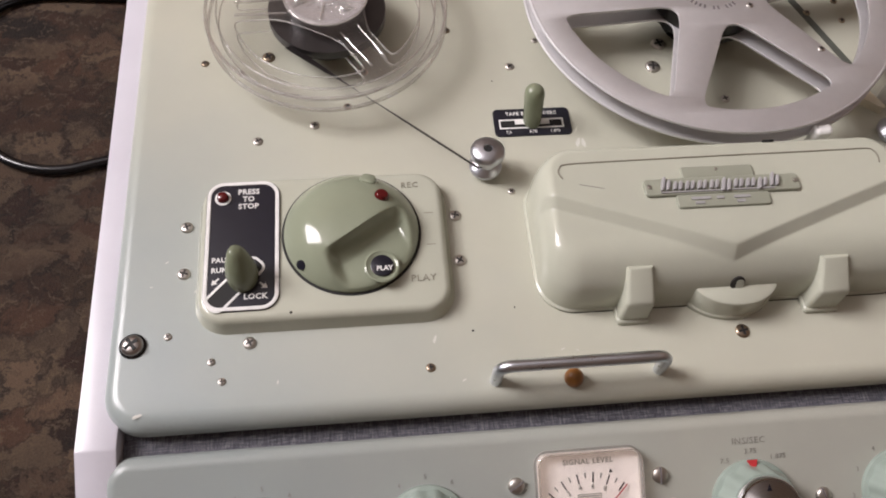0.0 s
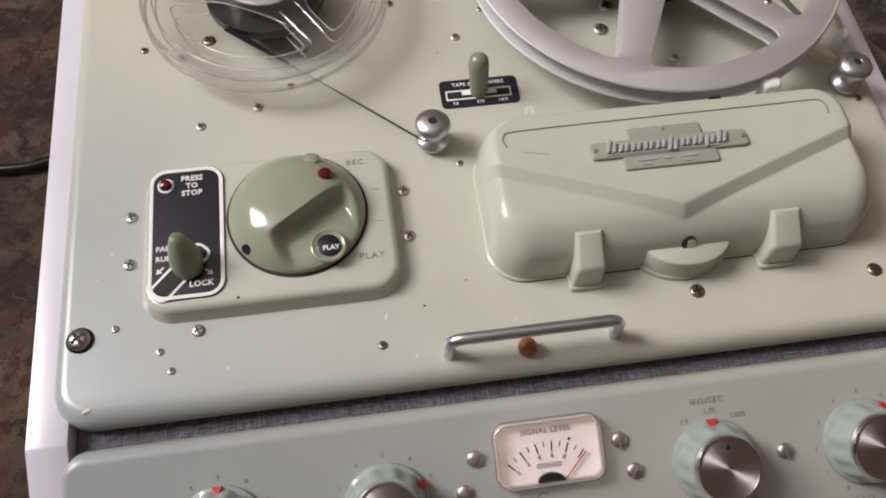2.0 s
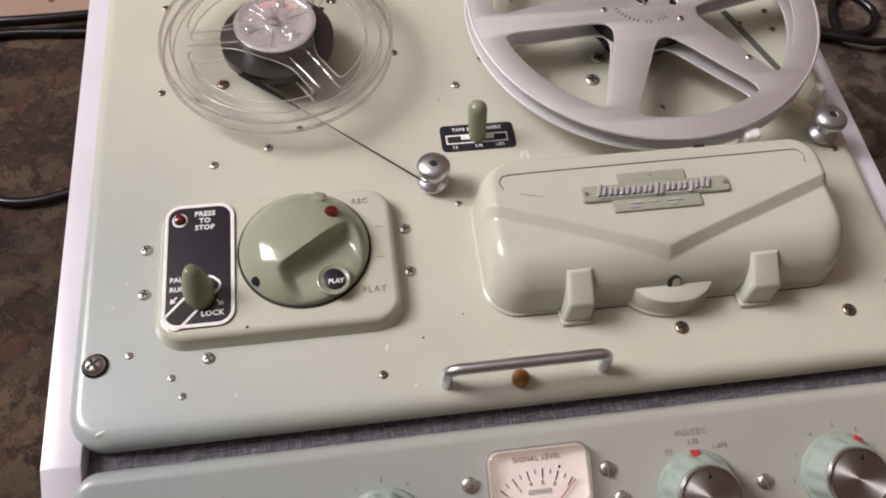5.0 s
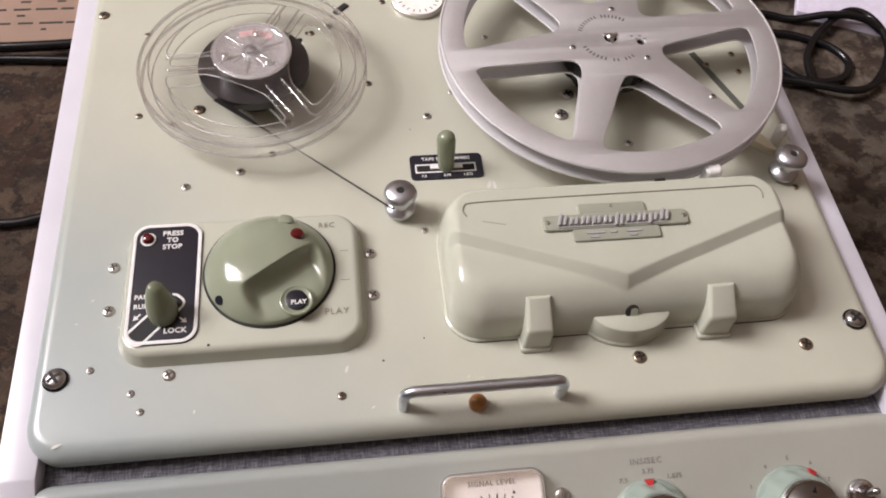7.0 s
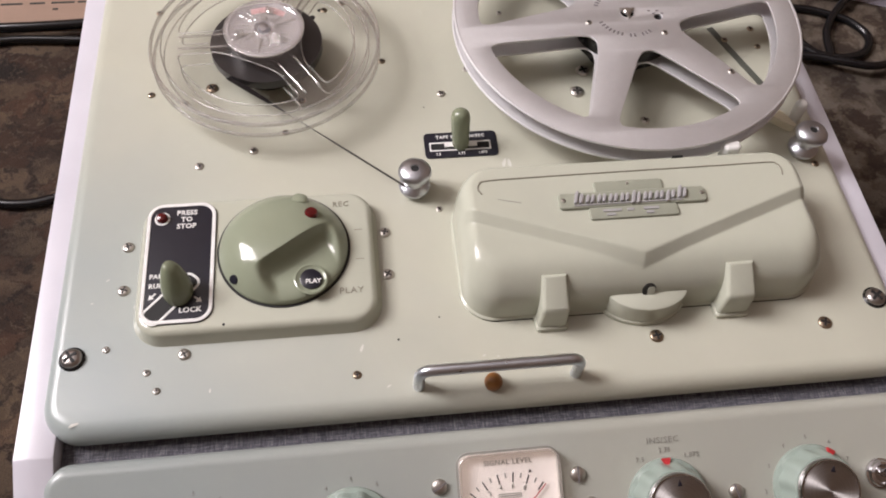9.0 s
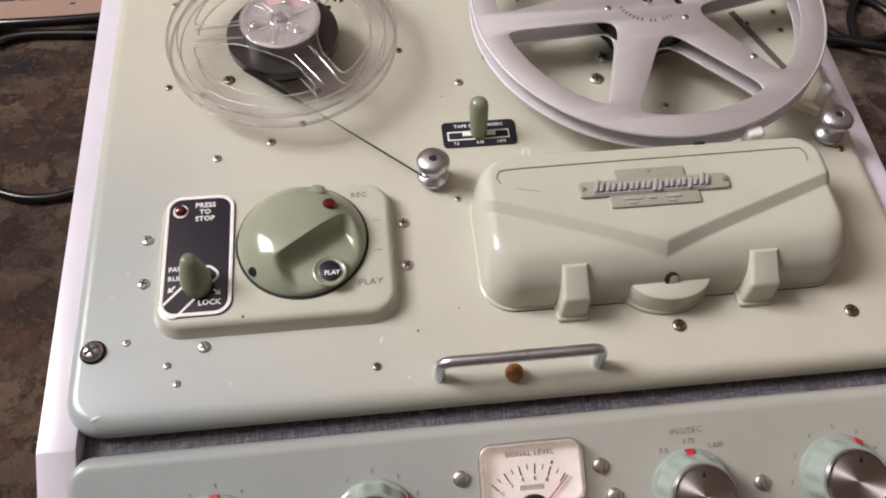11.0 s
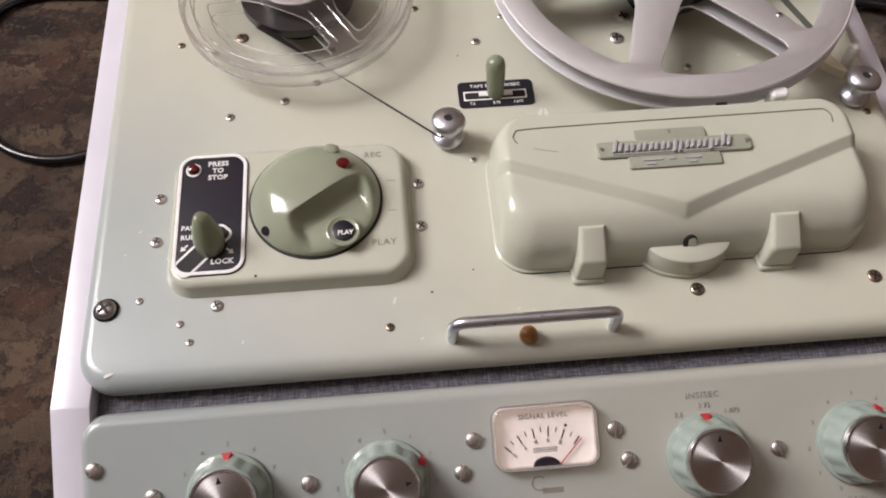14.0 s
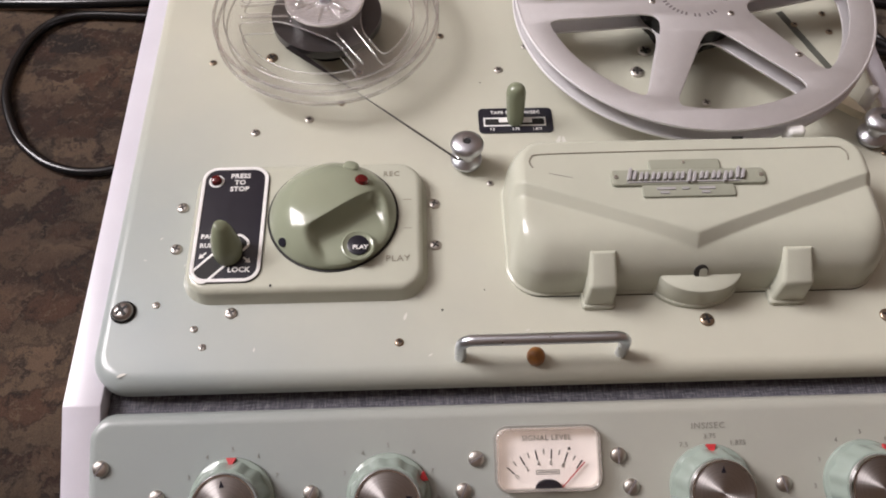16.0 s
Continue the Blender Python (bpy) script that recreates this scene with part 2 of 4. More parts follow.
def stack(bm, loops, cap_first=True, cap_last=True, mat=0):
    """Joins loops of equal count into a skin."""
    rows = [[bm.verts.new(p) for p in loop] for loop in loops]
    n = len(rows[0])
    made = []
    for a, b in zip(rows, rows[1:]):
        for i in range(n):
            made.append(bm.faces.new((a[i], a[(i + 1) % n], b[(i + 1) % n], b[i])))
    if cap_first:
        made.append(bm.faces.new(rows[0][::-1]))
    if cap_last:
        made.append(bm.faces.new(rows[-1]))
    for f in made:
        f.material_index = mat
    return bm


def slab(x0, x1, y0, y1, z0, z1, r, fillet=0.0, flare=0.0, n=7, bm=None, mat=0):
    """A plate with rounded corners, a rolled upper edge and slightly flared sides."""
    bm = bm or bmesh.new()
    k = 6 if fillet > 0 else 0
    rows = [(-flare, z0)]
    if fillet > 0:
        for i in range(k + 1):
            a = radians(90 * i / k)
            rows.append((fillet * (1 - math.cos(a)), z1 - fillet * (1 - math.sin(a))))
    else:
        rows.append((0, z1))
    stack(bm, [[(x, y, z) for x, y in rrect(x0 + d, x1 - d, y0 + d, y1 - d, max(r - d, 0.0004), n)] for d, z in rows], mat=mat)
    return bm


def lathe(profile, n=32, at=(0, 0, 0), bm=None, mat=0, flute=None):
    bm = bm or bmesh.new()
    rows = []
    for r, z in profile:
        ring = []
        for i in range(n):
            a = 2 * math.pi * i / n
            q = max(r, 1e-5) * (flute(a, z) if flute else 1.0)
            ring.append((at[0] + q * math.cos(a), at[1] + q * math.sin(a), at[2] + z))
        rows.append(ring)
    return stack(bm, rows, mat=mat)


def box(x0, x1, y0, y1, z0, z1, bm=None, mat=0):
    bm = bm or bmesh.new()
    return stack(bm, [[(x0, y0, z), (x1, y0, z), (x1, y1, z), (x0, y1, z)] for z in (z0, z1)], mat=mat)


def tube(path, r, n=12, closed=False, bm=None, mat=0):
    bm = bm or bmesh.new()
    pts = [Vector(p) for p in path]
    rings, up = [], Vector((0.13, 0.21, 1)).normalized()
    for i, p in enumerate(pts):
        a = pts[i - 1] if (i or closed) else p
        b = pts[(i + 1) % len(pts)] if (i + 1 < len(pts) or closed) else p
        d = (b - a).normalized()
        u = up - d * up.dot(d)
        if u.length < 0.05:
            u = Vector((1, 0, 0)) - d * d.x
        u.normalize()
        up = u if not closed else up
        v = d.cross(u)
        rr = r(i / (len(pts) - 1)) if callable(r) else r
        rings.append([p + rr * (math.cos(t) * u + math.sin(t) * v) for t in (2 * math.pi * k / n for k in range(n))])
    if closed:
        return stack(bm, rings + [rings[0]], False, False, mat)
    return stack(bm, rings, mat=mat)


def smooth_path(pts, steps=10):
    """A smooth line through a few points."""
    P = [Vector(p) for p in pts]
    P = [2 * P[0] - P[1]] + P + [2 * P[-1] - P[-2]]
    out = []
    for a, b, c, d in zip(P, P[1:], P[2:], P[3:]):
        for k in range(steps):
            t = k / steps
            out.append(0.5 * (2 * b + (c - a) * t + (2 * a - 5 * b + 4 * c - d) * t * t + (3 * b - 3 * c + d - a) * t ** 3))
    return out + [P[-2]]


def soften(pts, times=3):
    """Rounds the corners of a closed outline."""
    for _ in range(times):
        out = []
        for (ax, ay), (bx, by) in zip(pts, pts[1:] + pts[:1]):
            out += [(ax * 0.8 + bx * 0.2, ay * 0.8 + by * 0.2), (ax * 0.2 + bx * 0.8, ay * 0.2 + by * 0.8)]
        pts = out
    return pts


def curve_mesh(data):
    ob = bpy.data.objects.new("shape", data)
    scene.collection.objects.link(ob)
    me = bpy.data.meshes.new_from_object(ob.evaluated_get(bpy.context.evaluated_depsgraph_get()))
    bpy.data.objects.remove(ob)
    bpy.data.curves.remove(data)
    me.materials.clear()
    bm = bmesh.new()
    bm.from_mesh(me)
    bmesh.ops.remove_doubles(bm, verts=bm.verts, dist=1e-6)
    bm.to_mesh(me)
    bm.free()
    return me


def pierced(outlines, depth, bevel):
    """A flat plate cut from closed outlines, the inner ones being holes; it lies round z = 0."""
    c = bpy.data.curves.new("plate", "CURVE")
    c.dimensions, c.fill_mode, c.extrude, c.bevel_depth, c.bevel_resolution, c.offset = "2D", "BOTH", depth / 2 - bevel, bevel, 2, -bevel
    for pts in outlines:
        s = c.splines.new("POLY")
        s.points.add(len(pts) - 1)
        for p, (x, y) in zip(s.points, pts):
            p.co = (x, y, 0, 1)
        s.use_cyclic_u = True
    me = curve_mesh(c)
    me.shade_smooth()
    me.set_sharp_from_angle(angle=radians(38))
    return me


def words(body, size, align="CENTER", depth=0.00012, wide=1.0, bold=0.0):
    c = bpy.data.curves.new("words", "FONT")
    c.body, c.size, c.align_x, c.align_y, c.extrude, c.space_character, c.offset = body, size, align, "CENTER", depth, wide, bold
    c.resolution_u = 2
    return curve_mesh(c)


def lettering(body, size, x, y, frame_m, parent, material, turn=0.0, wide=1.0, bold=0.0, align="CENTER", tall=1.0, label=""):
    m = frame_m @ pose(x, y, 0.00015, 0, 0, turn) @ Matrix.Diagonal((1, tall, 1, 1))
    return part("lettering", words(body, size, align, wide=wide, bold=bold), material, parent, label, m)


def at_z(z):
    return Matrix.Translation((0, 0, z))


# ---- the room ----
# Unseen walls and ceiling, added to hold the window and tune the fill.
def wall(name, boxes):
    bm = bmesh.new()
    for b in boxes:
        box(*b, bm=bm)
    tagged(part(name, bm, WALLP, smooth=False), "plain dark brown room wall, unseen", "wall", kind="structure")


tagged(part("floor", box(ROOM_X0, ROOM_X1, ROOM_Y0, ROOM_Y1, -0.05, 0.0), CARPET, smooth=False),
       "brown, red and beige patterned carpet with short pile", "carpet", kind="structure")
tagged(part("ceiling", box(ROOM_X0, ROOM_X1, ROOM_Y0, ROOM_Y1, ROOM_Z, ROOM_Z + 0.1), CEIL, smooth=False),
       "plain grey room ceiling, unseen", "ceiling", kind="structure")
W = 0.15
wall("wall_west", [(ROOM_X0 - W, ROOM_X0, ROOM_Y0, WIN_Y0, 0, ROOM_Z), (ROOM_X0 - W, ROOM_X0, WIN_Y1, ROOM_Y1, 0, ROOM_Z),
                   (ROOM_X0 - W, ROOM_X0, WIN_Y0, WIN_Y1, 0, WIN_Z0), (ROOM_X0 - W, ROOM_X0, WIN_Y0, WIN_Y1, WIN_Z1, ROOM_Z)])
wall("wall_east", [(ROOM_X1, ROOM_X1 + W, ROOM_Y0, ROOM_Y1, 0, ROOM_Z)])
wall("wall_north", [(ROOM_X0, ROOM_X1, ROOM_Y1, ROOM_Y1 + W, 0, ROOM_Z)])
wall("wall_south", [(ROOM_X0, ROOM_X1, ROOM_Y0 - W, ROOM_Y0, 0, ROOM_Z)])

# ---- tape recorder: case, deck, panel ----
recorder = thing("tape_recorder", (0.206, 0.08, 0.0), "sage grey enamelled reel-to-reel tape recorder in lilac-white case on carpet", "tape recorder")
SLOPE = 25.0
PM = pose(0, -0.075, H - 0.0185, SLOPE)          # the sloping panel's own frame: x across, y up the slope
RIM = H - 0.0070
Y_BACK, Y_BREAK = 0.312, -0.0455


def slope_z(y):
    return RIM + (y - Y_BREAK) * math.tan(radians(SLOPE))


def case_side(x0, x1):
    prof = [(Y_BACK, 0.008), (Y_BACK, RIM), (Y_BREAK, RIM), (-0.175, slope_z(-0.175)), (-0.175, 0.008)]
    splay = 0.0016 if x0 < 0 else 0.0
    bm = stack(bmesh.new(), [[(x - splay * (y - Y_BREAK) / 0.36 * (x == x0), y, z) for y, z in prof] for x in (x0, x1)])
    bmesh.ops.recalc_face_normals(bm, faces=bm.faces)
    bmesh.ops.bevel(bm, geom=[e for e in bm.edges], offset=0.0009, segments=2, affect="EDGES", profile=0.5)
    return part("case_side", bm, VINYL, recorder, "lilac-white vinyl covered wooden side")


case_side(-0.0235, -0.0052)
case_side(0.4152, 0.4350)
part("case_back", box(-0.0052, 0.4152, Y_BACK - 0.012, Y_BACK, 0.008, RIM), VINYL, recorder)
part("case_front", box(-0.0052, 0.4152, -0.175, -0.163, 0.008, slope_z(-0.175) - 0.004), VINYL, recorder)
part("case_bottom", box(-0.0052, 0.4152, -0.163, Y_BACK - 0.012, 0.008, 0.018), VINYL, recorder)
for fx in (0.02, 0.39):
    for fy in (-0.14, 0.28):
        part("rubber_foot", lathe([(0.010, 0.0), (0.012, 0.003), (0.012, 0.0085)], 20, (fx, fy, 0)), RUBBER, recorder)
part("cloth_strip", box(-0.0049, 0.4149, -0.0525, -0.020, H - 0.022, H - 0.0165), WOVEN, recorder, "dark grey woven cloth strip between deck and panel")

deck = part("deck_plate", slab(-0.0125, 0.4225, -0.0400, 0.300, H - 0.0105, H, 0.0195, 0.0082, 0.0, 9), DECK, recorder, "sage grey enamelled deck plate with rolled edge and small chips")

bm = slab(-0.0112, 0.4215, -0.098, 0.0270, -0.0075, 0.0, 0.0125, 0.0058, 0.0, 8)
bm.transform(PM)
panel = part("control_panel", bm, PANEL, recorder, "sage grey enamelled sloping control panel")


# ---- screws ----
def screw_mesh(name, r, high, kind, washer=0.0, mats=None):
    bm = bmesh.new()
    if washer:
        lathe([(washer, 0.0), (washer, 0.0006), (washer * 0.86, 0.0013), (r * 0.9, 0.0014)], 28, bm=bm, mat=2)
    lathe([(r, 0.0), (r, high * 0.35), (r * 0.9, high * 0.68), (r * 0.66, high * 0.9), (r * 0.3, high), (0, high)], 24, bm=bm, mat=0)
    w, l = r * 0.16, r * 0.66
    z0, z1 = high * 0.5, high * 1.012
    if kind == "cross":
        box(-l, l, -w, w, z0, z1, bm, 1)
        box(-w, w, -l, l, z0, z1 + 0.00003, bm, 1)
    else:
        box(-r * 0.97, r * 0.97, -w * 0.6, w * 0.6, high * 0.3, z1, bm, 1)
    bmesh.ops.recalc_face_normals(bm, faces=bm.faces)
    me = bpy.data.meshes.new(name)
    bm.to_mesh(me)
    bm.free()
    me.shade_smooth()
    me.set_sharp_from_angle(angle=radians(45))
    for mat in mats or (STEEL, SLOT, RUBBER):
        me.materials.append(mat)
    return me


SMALL = screw_mesh("small_screw", 0.0026, 0.0011, "cross")
TINY = screw_mesh("tiny_screw", 0.0019, 0.0009, "cross")
MID = screw_mesh("cross_screw", 0.0031, 0.0015, "cross")
LARGE = screw_mesh("large_screw", 0.0043, 0.0018, "cross")
BOLT = screw_mesh("deck_bolt", 0.0052, 0.0036, "cross", 0.0062, mats=(metal("dark_steel", (0.42, 0.39, 0.37), 0.34), DARK, RUBBER))
ROUND = screw_mesh("round_screw", 0.0038, 0.0024, "slot", mats=(STEEL, STAMP, RUBBER))
DULL = metal("aged_brass", (0.34, 0.27, 0.20), 0.35)
AGED = screw_mesh("aged_screw", 0.0036, 0.0014, "cross", mats=(DULL, DARK, RUBBER))
DULLS = screw_mesh("dull_screw", 0.0022, 0.0010, "cross", mats=(DULL, DARK, RUBBER))

rnd = random.Random(4)
for me, spots in (
    (BOLT, [(0, 0), (0.41, 0)]),
    (AGED, [(-0.0040, 0.2565), (0.4140, 0.2565)]),
    (MID, [(0.021, 0.062), (0.021, 0.036), (0.053, -0.002), (0.155, 0.061), (0.155, 0.035)]),
    (LARGE, [(0.286, 0.171), (0.279, 0.154)]),
    (SMALL, [(0.055, 0.113), (0.085, 0.122), (0.196, 0.158), (0.316, 0.129)]),
    (TINY, [(0.041, -0.020), (0.0358, -0.0102), (0.0155, 0.0036), (0.186, 0.074), (0.213, 0.177), (0.241, 0.225)]),
    (AGED, [(0.288, -0.012), (0.378, -0.012), (0.060, 0.171)]),
    (DULLS, [(0.136, -0.020), (0.025, 0.168), (0.162, 0.187), (0.025, 0.237), (0.103, 0.134), (0.113, 0.158), (0.384, 0.192),
             (0.404, 0.201), (0.404, 0.185), (0.176, 0.262), (0.045, 0.160), (0.128, 0.234), (0.140, 0.240), (0.409, 0.0895)]),
):
    for x, y in spots:
        part("screw", me, None, deck, m=pose(x, y, H - 0.0001, rnd.uniform(-2, 2), rnd.uniform(-2, 2), rnd.uniform(0, 90)))
for x, v in ((0.1712, 0.0024), (0.1650, -0.0122), (0.2383, 0.0022), (0.2438, -0.0125), (0.316, -0.0131), (0.0938, -0.0112),
             (0.0224, -0.0115), (-0.0037, 0.0027), (0.4137, 0.0027)):
    part("screw", ROUND, None, panel, m=PM @ pose(x, v, -0.0001, 0, 0, rnd.uniform(20, 110)))

# chips and slots of the deck
for x, y, l, a in ((0.0045, -0.0335, 0.0026, 20), (0.066, -0.022, 0.0012, 80), (0.139, -0.006, 0.0024, 70), (0.151, -0.027, 0.0013, 30),
                   (0.006, 0.030, 0.0009, 0), (0.199, -0.0150, 0.0012, 20), (0.206, -0.0160, 0.0009, 160), (0.027, 0.0265, 0.0010, 40),
                   (0.2265, 0.1035, 0.0035, 70), (0.2295, 0.1030, 0.0035, 95), (0.0125, 0.043, 0.0011, 30)):
    bm = stack(bmesh.new(), [[(px * l, py * l * 0.34, z) for px, py in soften([(-1, -0.5), (-0.1, -1), (1, -0.4), (0.7, 0.6), (-0.4, 1)], 1)]
                             for z in (-0.0001, 0.00006)])
    part("paint_chip", bm, CHIP, deck, m=pose(x, y, H, 0, 0, a))
for x, y, l in ((0.1575, -0.0028, 0.0007), (0.1790, 0.0080, 0.0005), (0.1845, 0.148, 0.0005), (0.236, -0.0225, 0.0008)):
    part("speck", lathe([(l, -0.0001), (l * 0.8, 0.0001), (0, 0.00012)], 9), DARK, deck, m=pose(x, y, H))
bm = box(-0.0290, 0.0290, -0.0023, 0.0023, -0.0003, 0.00012)
part("deck_slot", bm, RECESS, deck, m=pose(0.3875, 0.1765, H, 0, 0, -69))
for x, y, r in ((0.1204, 0.2279, 0.0022), (0.1254, 0.2342, 0.0016), (0.1420, 0.2492, 0.0013)):
    part("hole", lathe([(r, -0.0001), (r * 0.9, 0.00012), (0, 0.00012)], 14), DARK, deck, m=pose(x, y, H))
part("slot_plug", slab(-0.0060, 0.0060, -0.0021, 0.0021, -0.0002, 0.0010, 0.0008, 0.0003), DARK, deck, "black plug in the slot", m=pose(0.1480, 0.2560, H, 0, 0, 46))


# ---- function control plate ----
PZ = H + 0.0088
plate = part("control_plate", slab(0.0294, 0.1488, 0.0050, 0.0838, H - 0.0002, PZ, 0.0135, 0.0038, 0.0022, 9), COVER, recorder, "raised sage grey plate carrying the controls")
for me, x, y, s in (("REC", 0.1325, 0.0752, 0.0046), ("PLAY", 0.1358, 0.0222, 0.0050)):
    lettering(me, s, x, y, at_z(PZ), plate, ENGRAVE, wide=1.12)
for y in (0.0585, 0.0405):
    part("index_line", box(-0.0022, 0.0022, -0.0002, 0.0002, -0.0001, 0.0001), ENGRAVE, plate, m=pose(0.1410, y, PZ))
part("paint_chip", lathe([(0.0008, -0.0001), (0.0006, 0.0001), (0, 0.0001)], 8), DARK, plate, m=pose(0.073, 0.0085, PZ))

LX0, LX1, LY0, LY1 = 0.0321, 0.0678, 0.0102, 0.0815
label_plate = part("label_plate", slab(LX0, LX1, LY0, LY1, PZ - 0.001, PZ + 0.0008, 0.0085, 0.0003, 0, 8), BLACK, recorder, "black label plate with white border")
LZ = PZ + 0.0008


def band_outline(x0, x1, y0, y1, r, w):
    return [rrect(x0, x1, y0, y1, r, 8), rrect(x0 + w, x1 - w, y0 + w, y1 - w, max(r - w, 0.0008), 8)]


part("white_border", pierced(band_outline(LX0 + 0.0003, LX1 - 0.0003, LY0 + 0.0003, LY1 - 0.0003, 0.0082, 0.0019), 0.0008, 0.0002), WHITE, label_plate, m=at_z(LZ))
for body, x, y, s in (("PRESS", 0.0525, 0.0752, 0.0040), ("TO", 0.0525, 0.0710, 0.0040), ("STOP", 0.0525, 0.0668, 0.0040),
                      ("PAUSE", 0.0358, 0.0372, 0.0036), ("RUN", 0.0358, 0.0318, 0.0036), ("LOCK", 0.0567, 0.0173, 0.0040)):
    lettering(body, s, x, y, at_z(LZ), label_plate, WHITE, wide=1.05, bold=0.00012, align="LEFT" if x < 0.04 else "CENTER")
SL = pose(0.0490, 0.0262, LZ, 0, 0, 47)
part("slot", slab(-0.0185, 0.0128, -0.0042, 0.0042, -0.0002, 0.00015, 0.0036), DARK, label_plate, m=SL)
part("slot_border", pierced(band_outline(-0.0198, 0.0142, -0.0054, 0.0054, 0.0042, 0.0013), 0.0005, 0.0001), WHITE, label_plate, m=SL)
for x, y, a in ((0.0377, 0.0258, 225), (0.0605, 0.0228, -40)):
    bm = stack(bmesh.new(), [[(px * 0.0022, py * 0.0022, z) for px, py in ((1, 0), (-0.1, 0.75), (-0.1, 0.2), (-1.2, 0.2), (-1.2, -0.2), (-0.1, -0.2), (-0.1, -0.75))]
                             for z in (0, 0.0002)])
    part("arrow", bm, WHITE, label_plate, m=pose(x, y, LZ, 0, 0, a))
button = part("stop_button", lathe([(0.0029, -0.0005), (0.0029, 0.0012), (0.0024, 0.0024), (0.0013, 0.0030), (0, 0.0032)], 24), RED, recorder, "dark red domed stop button", m=pose(0.0400, 0.0722, LZ))
part("ring", lathe([(0.0030, 0.0), (0.0030, 0.0004), (0.0040, 0.0004), (0.0040, 0.0)], 28), WHITE, button, m=pose(0.0400, 0.0720, LZ))


def lever():
    bm = bmesh.new()
    base, tip = Vector((0.0506, 0.0256, LZ - 0.001)), Vector((0.0506, 0.0322, LZ + 0.0200))
    rows = []
    for t, r in ((0.0, 0.0062), (0.14, 0.0074), (0.28, 0.0077), (0.45, 0.0073), (0.62, 0.0064), (0.78, 0.0052), (0.90, 0.0041), (0.96, 0.0031), (0.99, 0.0018), (1.0, 0.0003)):
        c = base.lerp(tip, t)
        rows.append([c + Vector((r * (0.93 + 0.10 * (math.cos(a) > 0) * math.cos(a)) * math.cos(a), r * math.sin(a), -0.45 * r * math.cos(a) * t - 0.25 * r * math.sin(a))) for a in (2 * math.pi * k / 28 for k in range(28))])
    return stack(bm, rows)


part("pause_lever", lever(), LEVER, recorder, "pointed olive green plastic lever")

# mode knob
KX, KY, KR = 0.1025, 0.0490, 0.0327


def sstep(a, b, x):
    t = max(0.0, min(1.0, (x - a) / (b - a)))
    return t * t * (3 - 2 * t)


def mode_knob():
    bm = bmesh.new()
    rows, n = [], 200
    rows.append([(KX + KR * math.cos(a), KY + KR * math.sin(a), PZ) for a in (2 * math.pi * k / n for k in range(n))])
    for i in range(81):
        q = 1 - (i / 80) ** 1.25
        q = 1.0 if i == 0 else q
        ring = []
        for k in range(n):
            a = 2 * math.pi * k / n
            x, y = KR * q * math.cos(a), KR * q * math.sin(a)
            s = 0.574 * x - 0.819 * y
            u = 0.819 * x + 0.574 * y
            dome = 0.0020 + 0.0148 * max(0.0, 1 - q ** 3.2) ** 0.9
            low = 0.0022 + 0.0036 * max(0.0, 1 - q ** 5) ** 0.5
            w = 1 - max(0.0, 1 - max(0.0, s - 0.0070 + 0.0016 * sstep(0.004, 0.026, -u)) / 0.0082) ** 1.9
            w *= 1 - sstep(0.0205, 0.0285, u + 0.25 * s)
            w *= sstep(-0.0045, 0.0035, 0.92 * (x + 0.36 * KR) + 0.38 * (y + 0.38 * KR))
            z = dome * (1 - w) + min(low, dome) * w
            ring.append((KX + x, KY + y, PZ + max(z, 0.002)))
        rows.append(ring)
    return stack(bm, rows)


knob = part("mode_knob", mode_knob(), GREEN, recorder, "large moss green rotary knob with scooped finger grip")
# Dark ring: the shade in the gap round the knob, put into its colour.
part("shadow_gap", lathe([(KR + 0.0012, 0.0), (KR + 0.0012, 0.0005), (KR - 0.001, 0.0005)], 64, (KX, KY, PZ)), DARK, knob)
part("red_dot", lathe([(0.0029, -0.001), (0.0029, 0.0004), (0.0022, 0.0013), (0, 0.0016)], 20), RED, knob, "dark red dot", m=pose(0.1180, 0.0610, PZ + 0.0143, -13, 17) @ Matrix.Scale(1.25, 4))
part("pointer", stack(bmesh.new(), [[(x * f, y * f, z) for x, y in soften([(-0.0046, -0.0044), (0.0046, -0.0044), (0.0040, 0.0040), (-0.0040, 0.0040)], 2)] for f, z in ((1, -0.002), (0.96, 0.0022), (0.85, 0.0036), (0.6, 0.0043))]), GREEN, knob,
     "pale green pointer", m=pose(0.1116, 0.0716, PZ + 0.0086, -24, 0, -17))
WX, WY = 0.1162, 0.0268
part("window_ring", lathe([(0.0084, 0.0), (0.0084, 0.0006), (0.0076, 0.0009), (0.0066, 0.0002)], 36), GREEN, knob, m=pose(WX, WY, PZ + 0.0058, 4, 3))
part("play_window", lathe([(0.0054, 0.0), (0.0054, 0.0008), (0.0050, 0.0010), (0, 0.0010)], 32), BLACK, knob, "black round window", m=pose(WX, WY, PZ + 0.0060, 4, 3))
lettering("PLAY", 0.0034, WX + 0.0012, WY - 0.0018, at_z(PZ + 0.0071), knob, WHITE, bold=0.0001)
part("index_mark", lathe([(0.0026, -0.0010), (0.0023, 0.0004), (0, 0.0005)], 16), BLACK, knob, m=pose(0.0783, 0.0300, PZ + 0.0056, 30, -32))

